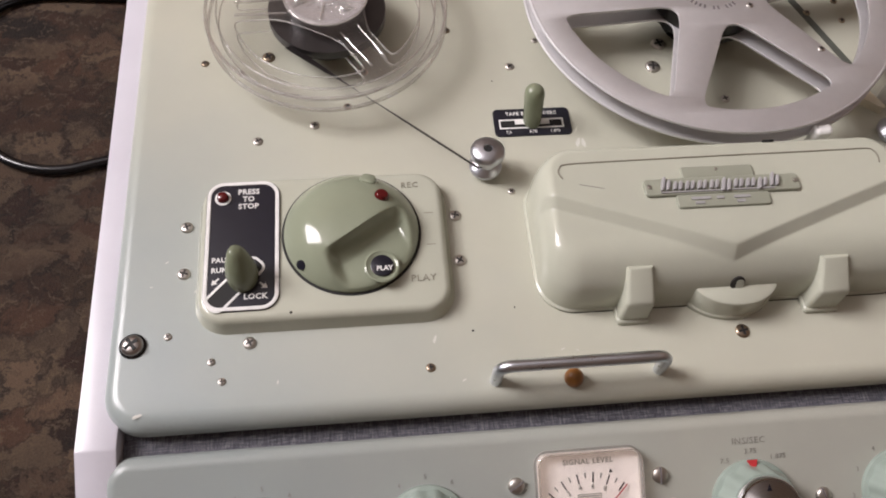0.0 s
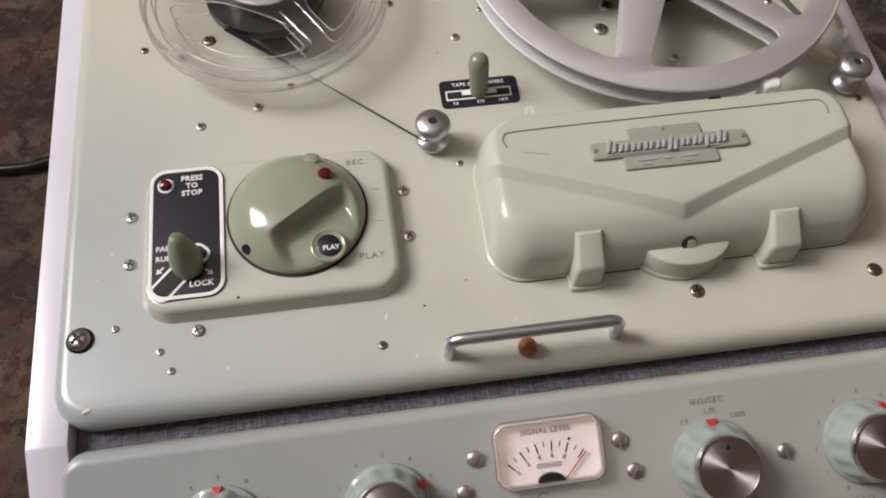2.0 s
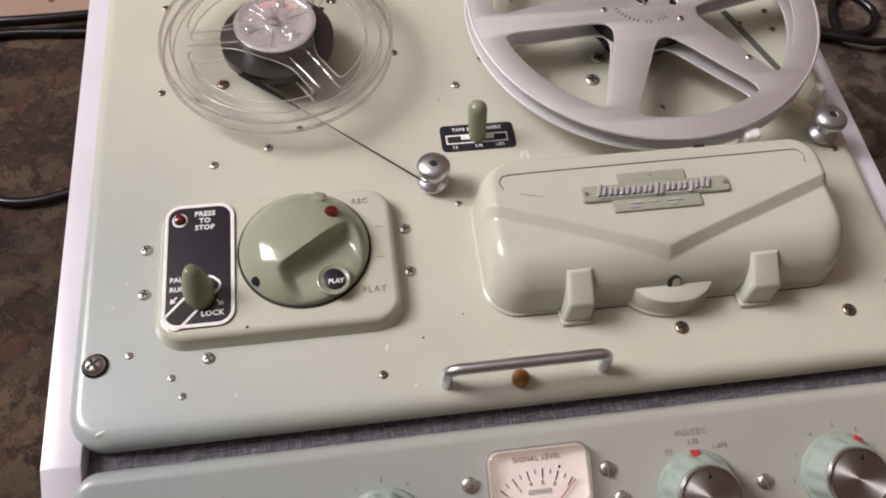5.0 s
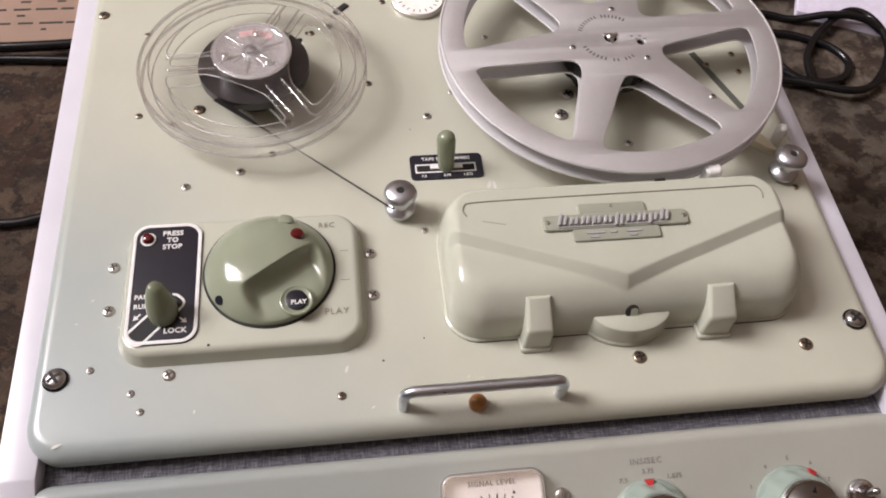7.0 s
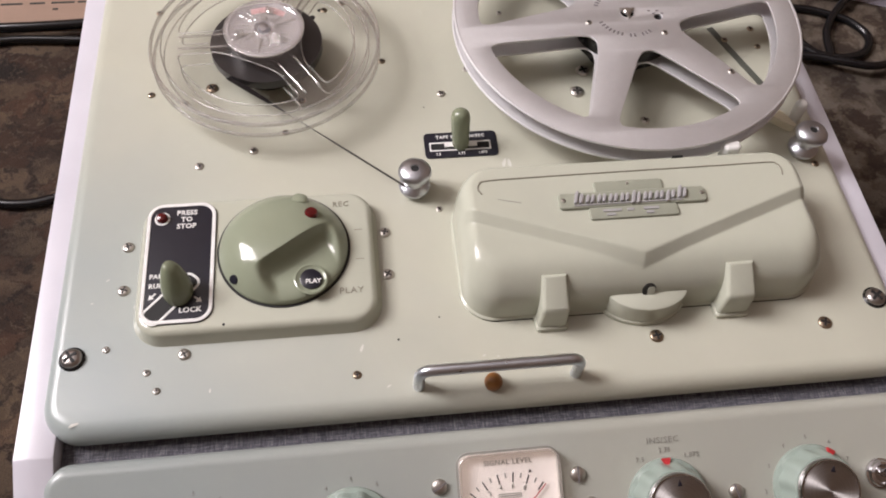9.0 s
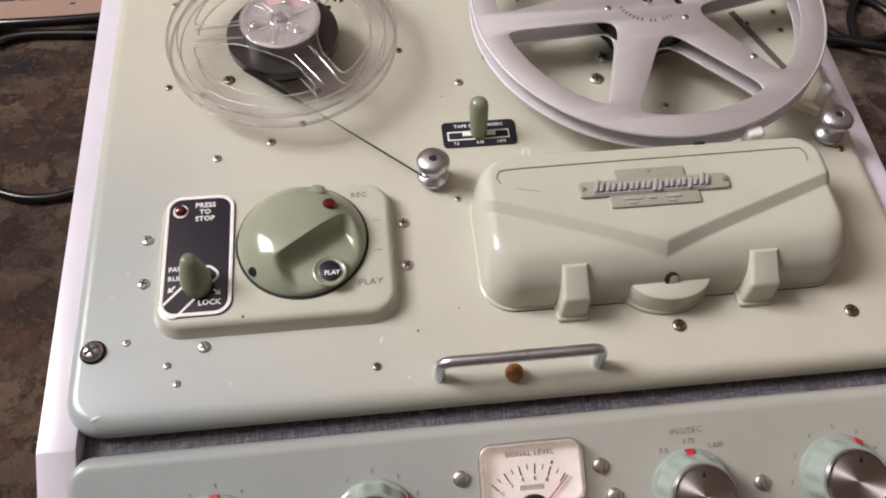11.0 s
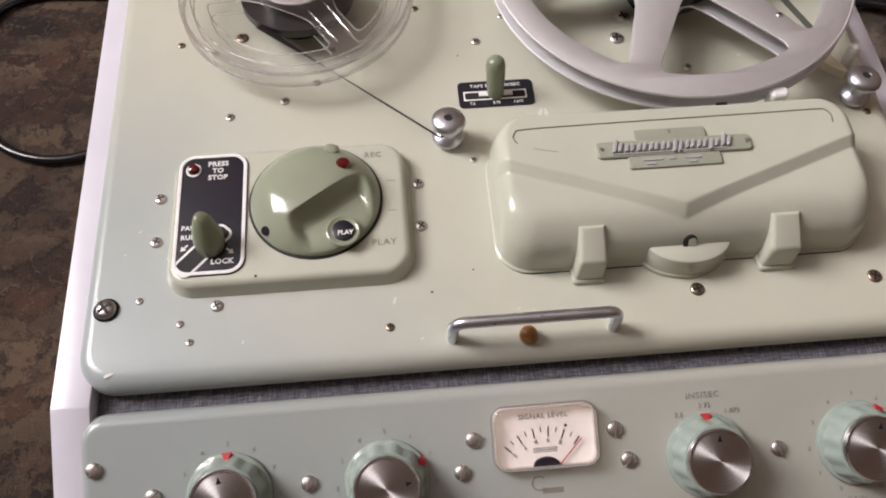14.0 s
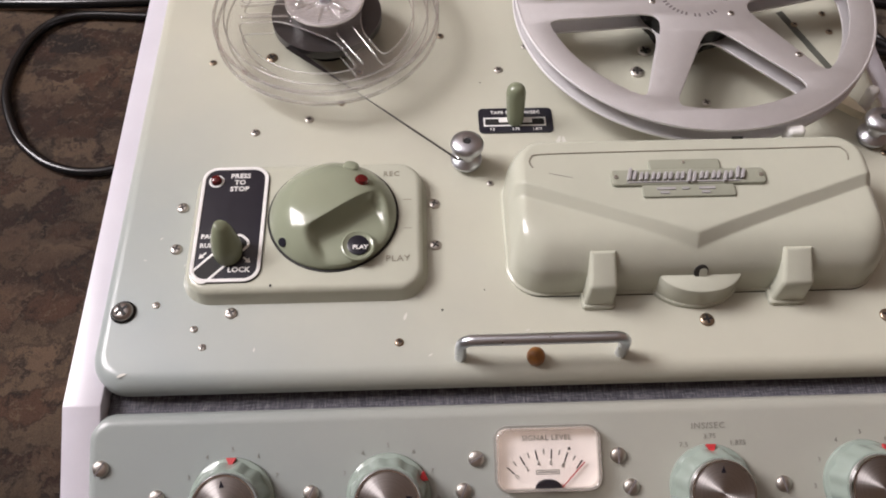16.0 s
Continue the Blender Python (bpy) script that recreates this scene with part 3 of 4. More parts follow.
# ---- speed selector ----
sp = part("speed_plate", slab(0.1820, 0.2245, 0.1090, 0.1272, H - 0.0003, H + 0.0008, 0.0028, 0.0002), BLACK, recorder, "black tape speed plate with white lettering")
SZ = H + 0.0008
part("white_border", pierced(band_outline(0.1848, 0.2205, 0.1136, 0.1200, 0.0004, 0.0009), 0.0004, 0.00008), WHITE, sp, m=at_z(SZ))
part("slot", box(0.1858, 0.2195, 0.1146, 0.1190, SZ - 0.0003, SZ + 0.0001), DARK, sp)
for x0, x1 in ((0.1935, 0.1995), (0.2070, 0.2125)):
    part("slider", box(x0, x1, 0.1160, 0.1188, SZ, SZ + 0.0009), WHITE, sp)
lettering("TAPE SPEED IN/SEC", 0.0030, 0.2033, 0.1236, at_z(SZ), sp, WHITE, wide=1.12, bold=0.00006)
for body, x in (("7.5", 0.1895), ("3.75", 0.2030), ("1.875", 0.2152)):
    lettering(body, 0.0025, x, 0.1113, at_z(SZ), sp, WHITE, bold=0.00004)


def capsule(a, b, r, n=22):
    a, b = Vector(a), Vector(b)
    d = (b - a).normalized()
    rows = [(a, 0.8 * r)] + [(a.lerp(b, t), r * (0.86 + 0.14 * t)) for t in (0.1, 0.3, 0.5, 0.7, 0.85)]
    rows += [(b + d * (r * math.sin(radians(g)) - r * 0.6), r * math.cos(radians(g))) for g in (30, 45, 60, 75, 86, 89.9)]
    u = d.orthogonal().normalized()
    v = d.cross(u)
    return stack(bmesh.new(), [[c + q * (math.cos(t) * u + math.sin(t) * v) for t in (2 * math.pi * k / n for k in range(n))] for c, q in rows])


part("speed_lever", capsule((0.2030, 0.1175, H), (0.2022, 0.1225, H + 0.0232), 0.0056), LEVER, recorder, "upright olive green plastic lever")

# ---- head cover ----
CX0, CX1, CY0, CY1, CH = 0.1918, 0.3795, 0.0040, 0.0790, 0.0345


def v_drop(x, y):
    """How far the top falls in front of the chevron."""
    tip = Vector((0.2808, 0.0162))
    end = Vector((0.1915, 0.0500)) if x < tip.x else Vector((0.3765, 0.0505))
    t = (x - tip.x) / (end.x - tip.x)
    line = tip.y + (end.y - tip.y) * t
    return 0.0037 * max(0.0, min(1.0, (line - y + 0.0020) / 0.0054))


def cover_skin():
    """Loops from the base lip over the shoulder to the middle of the top, the chevron pressed into them."""
    dx, df, db = 0.0095, 0.0235, 0.0065
    rows = []
    for d, z in ((-0.0009, 0.0), (-0.0009, 0.0016), (-0.0002, 0.0021), (0.0, 0.0023)):
        rows.append((rrect(CX0 + d, CX1 - d, CY0 + d, CY1 - d, 0.0170, 14), z, 0.0))
    for i in range(1, 46):
        a = radians(90 * (1 - (1 - i / 45) ** 1.7))
        c, s = 1 - max(0.0, math.cos(a)) ** 0.8, math.sin(a) ** 0.8
        rows.append((rrect(CX0 + dx * c, CX1 - dx * c, CY0 + df * c, CY1 - db * c, 0.0170 * (1 - 0.35 * c), 14), 0.0023 + (CH - 0.0023) * s, sstep(0.3, 0.9, s)))
    x0, x1, y0, y1, r0 = CX0 + dx, CX1 - dx, CY0 + df, CY1 - db, 0.0170 * 0.65
    half = (y1 - y0) / 2
    for i in range(1, 45):
        d = half * i / 44.02
        rows.append((rrect(x0 + d, x1 - d, y0 + d, y1 - d, max(r0 - d, 0.0004), 14), CH, 1.0))
    loops = [r for r, _, _ in rows]
    n = len(loops[0])
    counts = [max(1, round(max(math.dist(r[(i + 1) % n], r[i]) for r in loops) / 0.0011)) for i in range(n)]
    out = []
    for r, z, press in rows:
        loop = []
        for i, c in enumerate(counts):
            (ax, ay), (bx, by) = r[i], r[(i + 1) % n]
            for k in range(c):
                x, y = ax + (bx - ax) * k / c, ay + (by - ay) * k / c
                loop.append((x, y, H + z - v_drop(x, y) * press))
        out.append(loop)
    return stack(bmesh.new(), out)


head_cover = part("head_cover", cover_skin(), COVER, recorder, "sage grey enamelled head cover with raised chevron")


# Dark strip: shadow gap and grime at the cover's foot, put into colour.
part("seam_shade", slab(CX0 - 0.0008, CX1 + 0.0010, CY0 - 0.0012, CY1 + 0.0010, H - 0.0002, H + 0.0005, 0.0176, 0.0002, 0, 14), SLOT, head_cover, "dark strip for the shadow gap and grime under the cover")


def cover_leg(cx, w1):
    """A rounded wedge that stands proud of the cover's front, on a small foot."""
    prof = [(0.0122, 0.0284, 0.82), (-0.0030, 0.0180, 0.94), (-0.0037, 0.0012, 1.02)]
    L = [[(cx + sgn * w1 * f / 2, y, H + z) for y, z, f in prof] + [(cx + sgn * w1 * 0.98 / 2, 0.026, H + 0.0012)] for sgn in (-1, 1)]
    bm = stack(bmesh.new(), L)
    bmesh.ops.recalc_face_normals(bm, faces=bm.faces)
    bmesh.ops.bevel(bm, geom=[e for e in bm.edges if max(v.co.z for v in e.verts) > H + 0.01 and max(v.co.y for v in e.verts) < 0.02], offset=0.0022, segments=5, affect="EDGES", profile=0.5)
    part("cover_leg", bm, COVER, head_cover)
    part("leg_foot", slab(cx - w1 * 0.555, cx + w1 * 0.555, -0.0050, 0.0100, H - 0.0001, H + 0.0030, 0.0022, 0.0011), COVER, head_cover)


cover_leg(0.2352, 0.0152)
cover_leg(0.3298, 0.0168)
rows = []
for f, z in ((1.05, 0.0), (1.05, 0.0024), (1.0, 0.0032), (0.985, 0.0136), (0.965, 0.0148), (0.92, 0.0153)):
    loop = [(0.2842 + 0.0218 * f * math.cos(a), 0.0095 - 0.0145 * f * math.sin(a), H + z) for a in (math.pi * k / 24 for k in range(25))]
    rows.append(loop + [(0.2842 - 0.0218 * f, 0.022, H + z), (0.2842 + 0.0218 * f, 0.022, H + z)])
part("cover_lip", stack(bmesh.new(), rows), COVER, head_cover, "half-round lip of the cover")
KEY = pose(0.2838, 0.0060, H + 0.0172, 62) @ Matrix.Diagonal((0.9, 1.0, 1, 1))
part("key_slot", lathe([(0.0040, -0.003), (0.0040, 0.0006), (0.0037, 0.0009), (0, 0.0009)], 28), SLOT, head_cover, "dark round keyhole", m=KEY)
part("key_tongue", slab(-0.0010, 0.0034, -0.0034, 0.0020, 0.0, 0.00105, 0.0016, 0.0), COVER, head_cover, m=KEY)
g = [(0.2045, 0.0590), (0.2030, 0.0625), (0.2040, 0.0655), (0.2075, 0.0672), (0.2300, 0.0678), (0.2800, 0.0682), (0.3300, 0.0684), (0.3590, 0.0686), (0.3635, 0.0672), (0.3650, 0.0640), (0.3645, 0.0600)]
# Groove laid on as a dark tube; its shade is in the colour.
part("groove", tube(smooth_path([(x, y - 0.0012, H + CH + 0.0001) for x, y in g], 6), 0.0004, 6), ENGRAVE, head_cover)
part("scratch", box(-0.006, 0.006, -0.0002, 0.0002, -0.0001, 0.0001), INK, head_cover, m=pose(0.2180, 0.0528, H + CH, 0, 0, -14))
for x, y in ((0.2295, 0.0028), (0.2318, 0.0008)):
    part("paint_chip", lathe([(0.0007, -0.0004), (0.0006, 0.0003), (0, 0.0004)], 8), DARK, head_cover, m=pose(x, y, H + 0.0192))

# badge: stepped plates with raised slanting strokes
BZ = H + CH
badge = part("badge", slab(0.2425, 0.3195, 0.0448, 0.0543, BZ - 0.001, BZ + 0.0018, 0.0022, 0.0008), BADGE, recorder, "stepped green badge with raised silver strokes")
part("badge_step", slab(0.2625, 0.2985, 0.0540, 0.0608, BZ - 0.001, BZ + 0.0013, 0.0014, 0.0006), BADGE, badge)
part("badge_step", slab(0.2570, 0.3030, 0.0378, 0.0450, BZ - 0.001, BZ + 0.0013, 0.0014, 0.0006), BADGE, badge)


def slanted(w, low, high):
    return [soften([(x + 0.30 * y, y) for x, y in ((0, low), (w, low), (w, high), (0, high))], 1)]


bx = 0.2496
for k in range(20):
    low, high = (-0.0016 if k in (10, 11, 16) else 0.0), (0.0074 if k in (0, 18) else 0.0056 if k in (1, 10, 19) else 0.0046)
    part("raised_stroke", pierced(slanted(0.0019, low, high), 0.0018, 0.00035), SILVER, badge, m=pose(bx, 0.0470, BZ + 0.0024))
    bx += 0.0026 + 0.0008 * (k % 2)
part("raised_bar", slab(0.2500, 0.3060, 0.0458, 0.0464, BZ + 0.001, BZ + 0.0024, 0.0002), SILVER, badge)
for x0, x1, y in ((0.2640, 0.2735, 0.0424), (0.2765, 0.2800, 0.0424), (0.2850, 0.2930, 0.0424), (0.2655, 0.2700, 0.0400), (0.2860, 0.2900, 0.0400)):
    part("print_bar", slab(x0, x1, y - 0.0007, y + 0.0007, BZ + 0.001, BZ + 0.0018, 0.0003), SILVER, badge)
for x in (0.2448, 0.3172):
    part("rivet", lathe([(0.0012, 0), (0.001, 0.0008), (0, 0.001)], 14), STEEL, badge, m=pose(x, 0.0496, BZ + 0.0016))
part("rivet", lathe([(0.0008, 0), (0.0007, 0.0005), (0, 0.0007)], 12), STEEL, badge, m=pose(0.2800, 0.0585, BZ + 0.0012))

# ---- handle, lamp, guides ----
HB = 0.0180
path = [(0.1653, -0.0285, H - 0.001), (0.1653, -0.0285, H + HB - 0.0062)]
for k in range(1, 9):
    a = radians(90 * k / 8)
    path.append((0.1653 + 0.0062 * (1 - math.cos(a)), -0.0285, H + HB - 0.0062 * (1 - math.sin(a))))
path += [(0.185 + 0.019 * k, -0.0285, H + HB) for k in range(3)]
for k in range(9):
    a = radians(90 * k / 8)
    path.append((0.2427 - 0.0062 * (1 - math.sin(a)), -0.0285, H + HB - 0.0062 * (1 - math.cos(a))))
path.append((0.2427, -0.0285, H - 0.001))
part("pull_handle", tube(path, 0.0028, 16), ROD, recorder, "bent steel rod handle")
part("indicator_lamp", lathe([(0.0036, -0.0002), (0.0046, 0.0012), (0.0050, 0.0034), (0.0046, 0.0058), (0.0034, 0.0076), (0.0017, 0.0085), (0, 0.0088)], 28), AMBER, recorder, "round amber brown indicator lens", m=pose(0.2012, -0.0306, H) @ Matrix.Scale(0.9, 4))


def guide(x, y):
    g = part("tape_guide", lathe([(0.0060, 0.0), (0.0060, 0.0022), (0.0083, 0.0030), (0.0086, 0.0050), (0.0078, 0.0062), (0.0050, 0.0078), (0.0045, 0.0092), (0.0045, 0.0128), (0.0060, 0.0138),
                                   (0.0086, 0.0148), (0.0091, 0.0164), (0.0088, 0.0178), (0.0075, 0.0192), (0.0048, 0.0202), (0.0025, 0.0204), (0.0020, 0.0196), (0, 0.0196)], 40), GUIDE, recorder, "turned aluminium tape guide roller", m=pose(x, y, H))
    part("centre_hole", lathe([(0.0020, 0.0), (0.0020, 0.0004), (0, 0.0004)], 18), DARK, g, m=pose(x, y, H + 0.0195))


guide(0.1735, 0.0880)
guide(0.4030, 0.0990)
part("guide_post", capsule((0.4055, 0.1215, H), (0.4055, 0.1220, H + 0.017), 0.0036), WHITE, recorder, "ivory plastic stud")
bm = stack(bmesh.new(), [[(x, y, H + z) for x, y in soften([(0.386, 0.127), (0.402, 0.1135), (0.4045, 0.1150), (0.396, 0.131)], 2)] for z in (0.0, 0.004, 0.0055)])
part("brake_pad", bm, IVORY, recorder, "yellowed ivory felt wedge")
bm = slab(0.3435, 0.3535, 0.083, 0.090, H, H + 0.0272, 0.003, 0.0022)
part("pressure_stud", bm, WHITE, recorder, "white plastic stud behind the head cover")
part("cover_catch", slab(0.3085, 0.3145, 0.0740, 0.0752, H + CH - 0.001, H + CH + 0.0003, 0.0005), DARK, recorder)
for cx in (0.0935, 0.3110):
    part("turntable", lathe([(0.0200, 0.0), (0.0200, 0.0030), (0.0225, 0.0042), (0.0225, 0.0115), (0.0215, 0.0120), (0.0060, 0.0120), (0.0038, 0.0240), (0.0030, 0.0250), (0, 0.0252)], 48), RUBBER, recorder, "black reel turntable with spindle", m=pose(cx, 0.1875, H))

# counter dial at the back of the deck
dial = part("counter_dial", lathe([(0.0185, -0.0002), (0.0185, 0.0030), (0.0172, 0.0038), (0.0165, 0.0024), (0, 0.0024)], 48), STEEL, recorder, "round white counter dial in metal ring", m=pose(0.2005, 0.2620, H))
part("dial_face", lathe([(0.0164, 0.0), (0.0164, 0.0006), (0, 0.0006)], 40), PAPER_IN, dial, m=pose(0.2005, 0.2620, H + 0.0022))
for k in range(20):
    a = 360 / 20 * k
    part("dial_mark", box(-0.0004, 0.0004, 0.0118, 0.0142, 0, 0.0002), INK, dial, m=pose(0.2005, 0.2620, H + 0.0028, 0, 0, a))

# ---- control panel: meter ----
MX0, MX1, MV0, MV1 = 0.1800, 0.2296, -0.0132, 0.0168
bm = slab(MX0 + 0.0010, MX1 - 0.0010, MV0 + 0.0010, MV1 - 0.0010, -0.0005, 0.0016, 0.0045)
meter = part("level_meter", bm, PAPER_IN, recorder, "cream signal level meter with red needle in clear case", m=PM)
bezel = pierced([rrect(MX0, MX1, MV0, MV1, 0.0062, 8), rrect(MX0 + 0.0017, MX1 - 0.0017, MV0 + 0.0017, MV1 - 0.0017, 0.0050, 8)], 0.0064, 0.0011)
part("bezel", bezel, BEZEL, meter, "clear plastic bezel", m=PM @ at_z(0.0030))
part("rim_line", pierced([rrect(MX0 - 0.0003, MX1 + 0.0003, MV0 - 0.0003, MV1 + 0.0003, 0.0064, 8), rrect(MX0 + 0.0004, MX1 - 0.0004, MV0 + 0.0004, MV1 - 0.0004, 0.0058, 8)], 0.0012, 0.0002), INK, meter, m=PM @ at_z(0.0004))
pane = part("pane", slab(MX0 + 0.001, MX1 - 0.001, MV0 + 0.001, MV1 - 0.001, 0.0056, 0.0062, 0.005), GLASS, meter, m=PM)
pane.visible_shadow = False
FM = PM @ at_z(0.0016)
lettering("SIGNAL LEVEL", 0.0034, 0.2046, 0.0112, FM, meter, ENGRAVE, wide=1.12)
PIV = (0.2046, -0.0202)
for k in range(11):
    a = 136 - 8.45 * k
    r0, r1 = (0.0218, 0.0264) if k % 2 == 0 else (0.0240, 0.0264)
    part("tick", box(r0, r1, -0.00030, 0.00030, 0, 0.00012), DARK if k % 2 == 0 else INK, meter, m=FM @ pose(*PIV, 0, 0, 0, a))
for k, body in enumerate("02468"):
    a = radians(136 - 16.9 * k)
    lettering(body, 0.0033, PIV[0] + 0.0198 * math.cos(a), PIV[1] + 0.0200 * math.sin(a), FM, meter, INK, turn=math.degrees(a) - 90)
part("marker", lathe([(0.0010, 0), (0.0010, 0.0001), (0, 0.0001)], 3), DARK, meter, m=FM @ pose(PIV[0] + 0.0282 * math.cos(radians(68.4)), PIV[1] + 0.0282 * math.sin(radians(68.4)), 0.0001, 0, 0, -22))
part("maker_bar", pierced([rrect(0.1990, 0.2102, -0.0056, -0.0034, 0.0003), rrect(0.1994, 0.2098, -0.0052, -0.0038, 0.0002)], 0.0002, 0.00003), INK, meter, m=FM)
part("print_bar", box(0.1998, 0.2094, -0.0048, -0.0042, 0, 0.0001), INK, meter, m=FM)
part("needle", box(0.0120, 0.0278, -0.00025, 0.00025, 0.0012, 0.0015), BRIGHT_RED, meter, "red needle", m=FM @ pose(PIV[0] - 0.002, PIV[1], 0, 0, 0, 46))
bm = stack(bmesh.new(), [[(0.2046 + 0.0062 * math.cos(a), -0.0116 + 0.0040 * math.sin(a), z) for a in (math.pi * k / 20 for k in range(21))] for z in (0, 0.0022)])
part("pivot_cover", bm, BLACK, meter, m=FM)
# maker's round mark below the meter, plain shapes
part("ring_mark", pierced([[(0.0036 * math.cos(a), 0.0036 * math.sin(a)) for a in (radians(40 + 280 * k / 24) for k in range(25))] + [(0.0028 * math.cos(a), 0.0028 * math.sin(a)) for a in (radians(320 - 280 * k / 24) for k in range(25))]], 0.0003, 0.00005), INK, panel, m=PM @ pose(0.2006, -0.0200, 0.0001))
part("print_bar", box(0.2020, 0.2120, -0.0250, -0.0225, 0, 0.0001), ENGRAVE, panel, m=PM)


# ---- panel knobs ----
def flute(a, z):
    return 1.0 - 0.055 * abs(math.cos(6 * a)) ** 2.2 * (1.0 if 0.003 < z < 0.0145 else 0.0)


SKIRT = lathe([(0.0196, 0.0), (0.0199, 0.0012), (0.0196, 0.0026), (0.0184, 0.0034), (0.0176, 0.0100), (0.0168, 0.0142), (0.0158, 0.0154), (0.0146, 0.0156)], 108, flute=flute)
KNOB = CAP = None


def panel_knob(x, v, red_at, arrow_at, what):
    m = PM @ pose(x, v, -0.0001)
    global KNOB
    k = part("panel_knob", KNOB or SKIRT, MINT, recorder, what, m=m)
    KNOB = k.data
    global CAP
    CAP = part("cap", CAP or lathe([(0.0150, 0.0140), (0.0150, 0.0172), (0.0144, 0.0184), (0.0138, 0.0184)] + [(0.0136 - 0.0017 * i, 0.0181) for i in range(9)], 64), [TURNED], k, "turned aluminium cap", m=m).data
    part("cap_rim", lathe([(0.0151, 0.0166), (0.0151, 0.0174), (0.0145, 0.0186), (0.0138, 0.0186), (0.0136, 0.0180), (0.0136, 0.0168)], 64), CHROME, k, m=m)
    t = bmesh.new()
    stack(t, [[(0.0014 * math.cos(a), 0.0020 * math.sin(a), z) for a in (radians(90), radians(215), radians(325))] for z in (0.0180, 0.01835)])
    part("arrow", t, BLACK, k, m=m @ pose(0, 0, 0, 0, 0, arrow_at - 90) @ pose(0, 0.0100, 0))
    t = stack(bmesh.new(), [[(px, py, z) for px, py in ((-0.0024, 0.0012), (0.0024, 0.0012), (0.0004, -0.0030), (-0.0004, -0.0030))] for z in (-0.0006, 0.0007)])
    part("red_mark", t, BRIGHT_RED, k, "red pointer mark", m=m @ pose(0, 0, 0, 0, 0, red_at - 90) @ pose(0, 0.0186, 0.0040, -30))


for x, red_at, arrow_at, what in ((0.0575, 90, 96, "mint green fluted knob with turned metal cap"), (0.1300, 28, 12, "mint green fluted knob with turned metal cap"),
                                  (0.2815, 90, 88, "mint green fluted speed knob with turned metal cap"), (0.3545, 57, 75, "mint green fluted gain knob with turned metal cap")):
    panel_knob(x, -0.0135, red_at, arrow_at, what)
for x in (0.0575, 0.1300, 0.3545):
    for k in range(11):
        a = radians(245 - 31 * k)
        lettering(str(k), 0.0030, x + 0.0232 * math.cos(a), -0.0135 + 0.0232 * math.sin(a), PM, panel, INK)
lettering("INS/SEC", 0.0042, 0.2818, 0.0146, PM, panel, INK, wide=1.15)
for body, x, v in (("7.5", 0.2697, 0.0060), ("3.75", 0.2823, 0.0097), ("1.875", 0.2955, 0.0064)):
    lettering(body, 0.0033, x, v, PM, panel, INK, wide=1.1)
lettering("GAIN", 0.0038, 0.3520, -0.0400, PM, panel, INK, wide=1.1)
part("print_bar", box(0.3190, 0.3300, -0.0415, -0.0388, 0, 0.0001), INK, panel, m=PM)

tm = PM @ pose(0.3905, -0.0110, 0)
tog = part("toggle_switch", lathe([(0.0074, 0.0), (0.0074, 0.0014), (0.0066, 0.0018), (0.0060, 0.0034), (0.0048, 0.0040), (0.0040, 0.0030), (0, 0.0030)], 36), CHROME, recorder, "chromed toggle switch", m=tm)
part("toggle_arm", capsule((0, 0, 0.002), (0.0015, 0.003, 0.013), 0.0022), CHROME, tog, m=tm)

# ---- reels and tape ----
RX, RY = 0.3110, 0.1880
RZ0, RZ1 = H + 0.0200, H + 0.0300


def circle(r, n=96, x=0.0, y=0.0):
    return [(x + r * math.cos(2 * math.pi * k / n), y + r * math.sin(2 * math.pi * k / n)) for k in range(n)]


def windows(n, start, r0, r1, w0, w1, times=3):
    out = []
    for k in range(n):
        a0, a1 = radians(start + 360 / n * k), radians(start + 360 / n * (k + 1))
        i0, o0 = math.asin(w0 / r0), math.asin(w1 / r1)
        angs = [a0 + o0 + (a1 - a0 - 2 * o0) * j / 6 for j in range(7)]
        pts = [(r1 * math.cos(a), r1 * math.sin(a)) for a in angs]
        mid0, mid1 = a0 + math.asin(min(0.95, (w0 * 0.55 + w1 * 0.45) / (r0 * 0.5 + r1 * 0.5))), a1 - math.asin(min(0.95, (w0 * 0.55 + w1 * 0.45) / (r0 * 0.5 + r1 * 0.5)))
        rm = r0 * 0.5 + r1 * 0.5
        pts += [(rm * math.cos(mid1), rm * math.sin(mid1)), (r0 * math.cos(a1 - i0), r0 * math.sin(a1 - i0)),
                (r0 * math.cos(a0 + i0), r0 * math.sin(a0 + i0)), (rm * math.cos(mid0), rm * math.sin(mid0))]
        out.append(soften(pts, times))
    return out


reel = thing("metal_tape_reel", (RX, RY, RZ0 - 0.0085), "large satin aluminium tape reel with six spokes, empty", "tape reel")
W6 = windows(6, 249, 0.0325, 0.0905, 0.0122, 0.0072)
holes = [circle(0.0040, 24)] + [circle(0.0025, 12, 0.0188 * math.cos(radians(a)), 0.0188 * math.sin(radians(a))) for a in (-14,)]
flange = pierced([circle(0.1048, 160)] + W6 + holes, 0.0013, 0.00025)
low = part("lower_flange", flange, ALU, reel, m=pose(RX, RY, RZ0))
top = part("upper_flange", flange, ALU, reel, "satin aluminium flange", m=pose(RX, RY, RZ1))
for z in (RZ0, RZ1):
    part("rolled_rim", tube([(RX + 0.1046 * math.cos(a), RY + 0.1046 * math.sin(a), z) for a in (2 * math.pi * k / 160 for k in range(160))], 0.00095, 8, True), ALU, reel)
part("hub", lathe([(0.0060, -0.0050), (0.0320, -0.0050), (0.0320, 0.0092), (0.0060, 0.0092)], 56), RUBBER, reel, "dark hub between the flanges", m=pose(RX, RY, RZ0 + 0.0003))
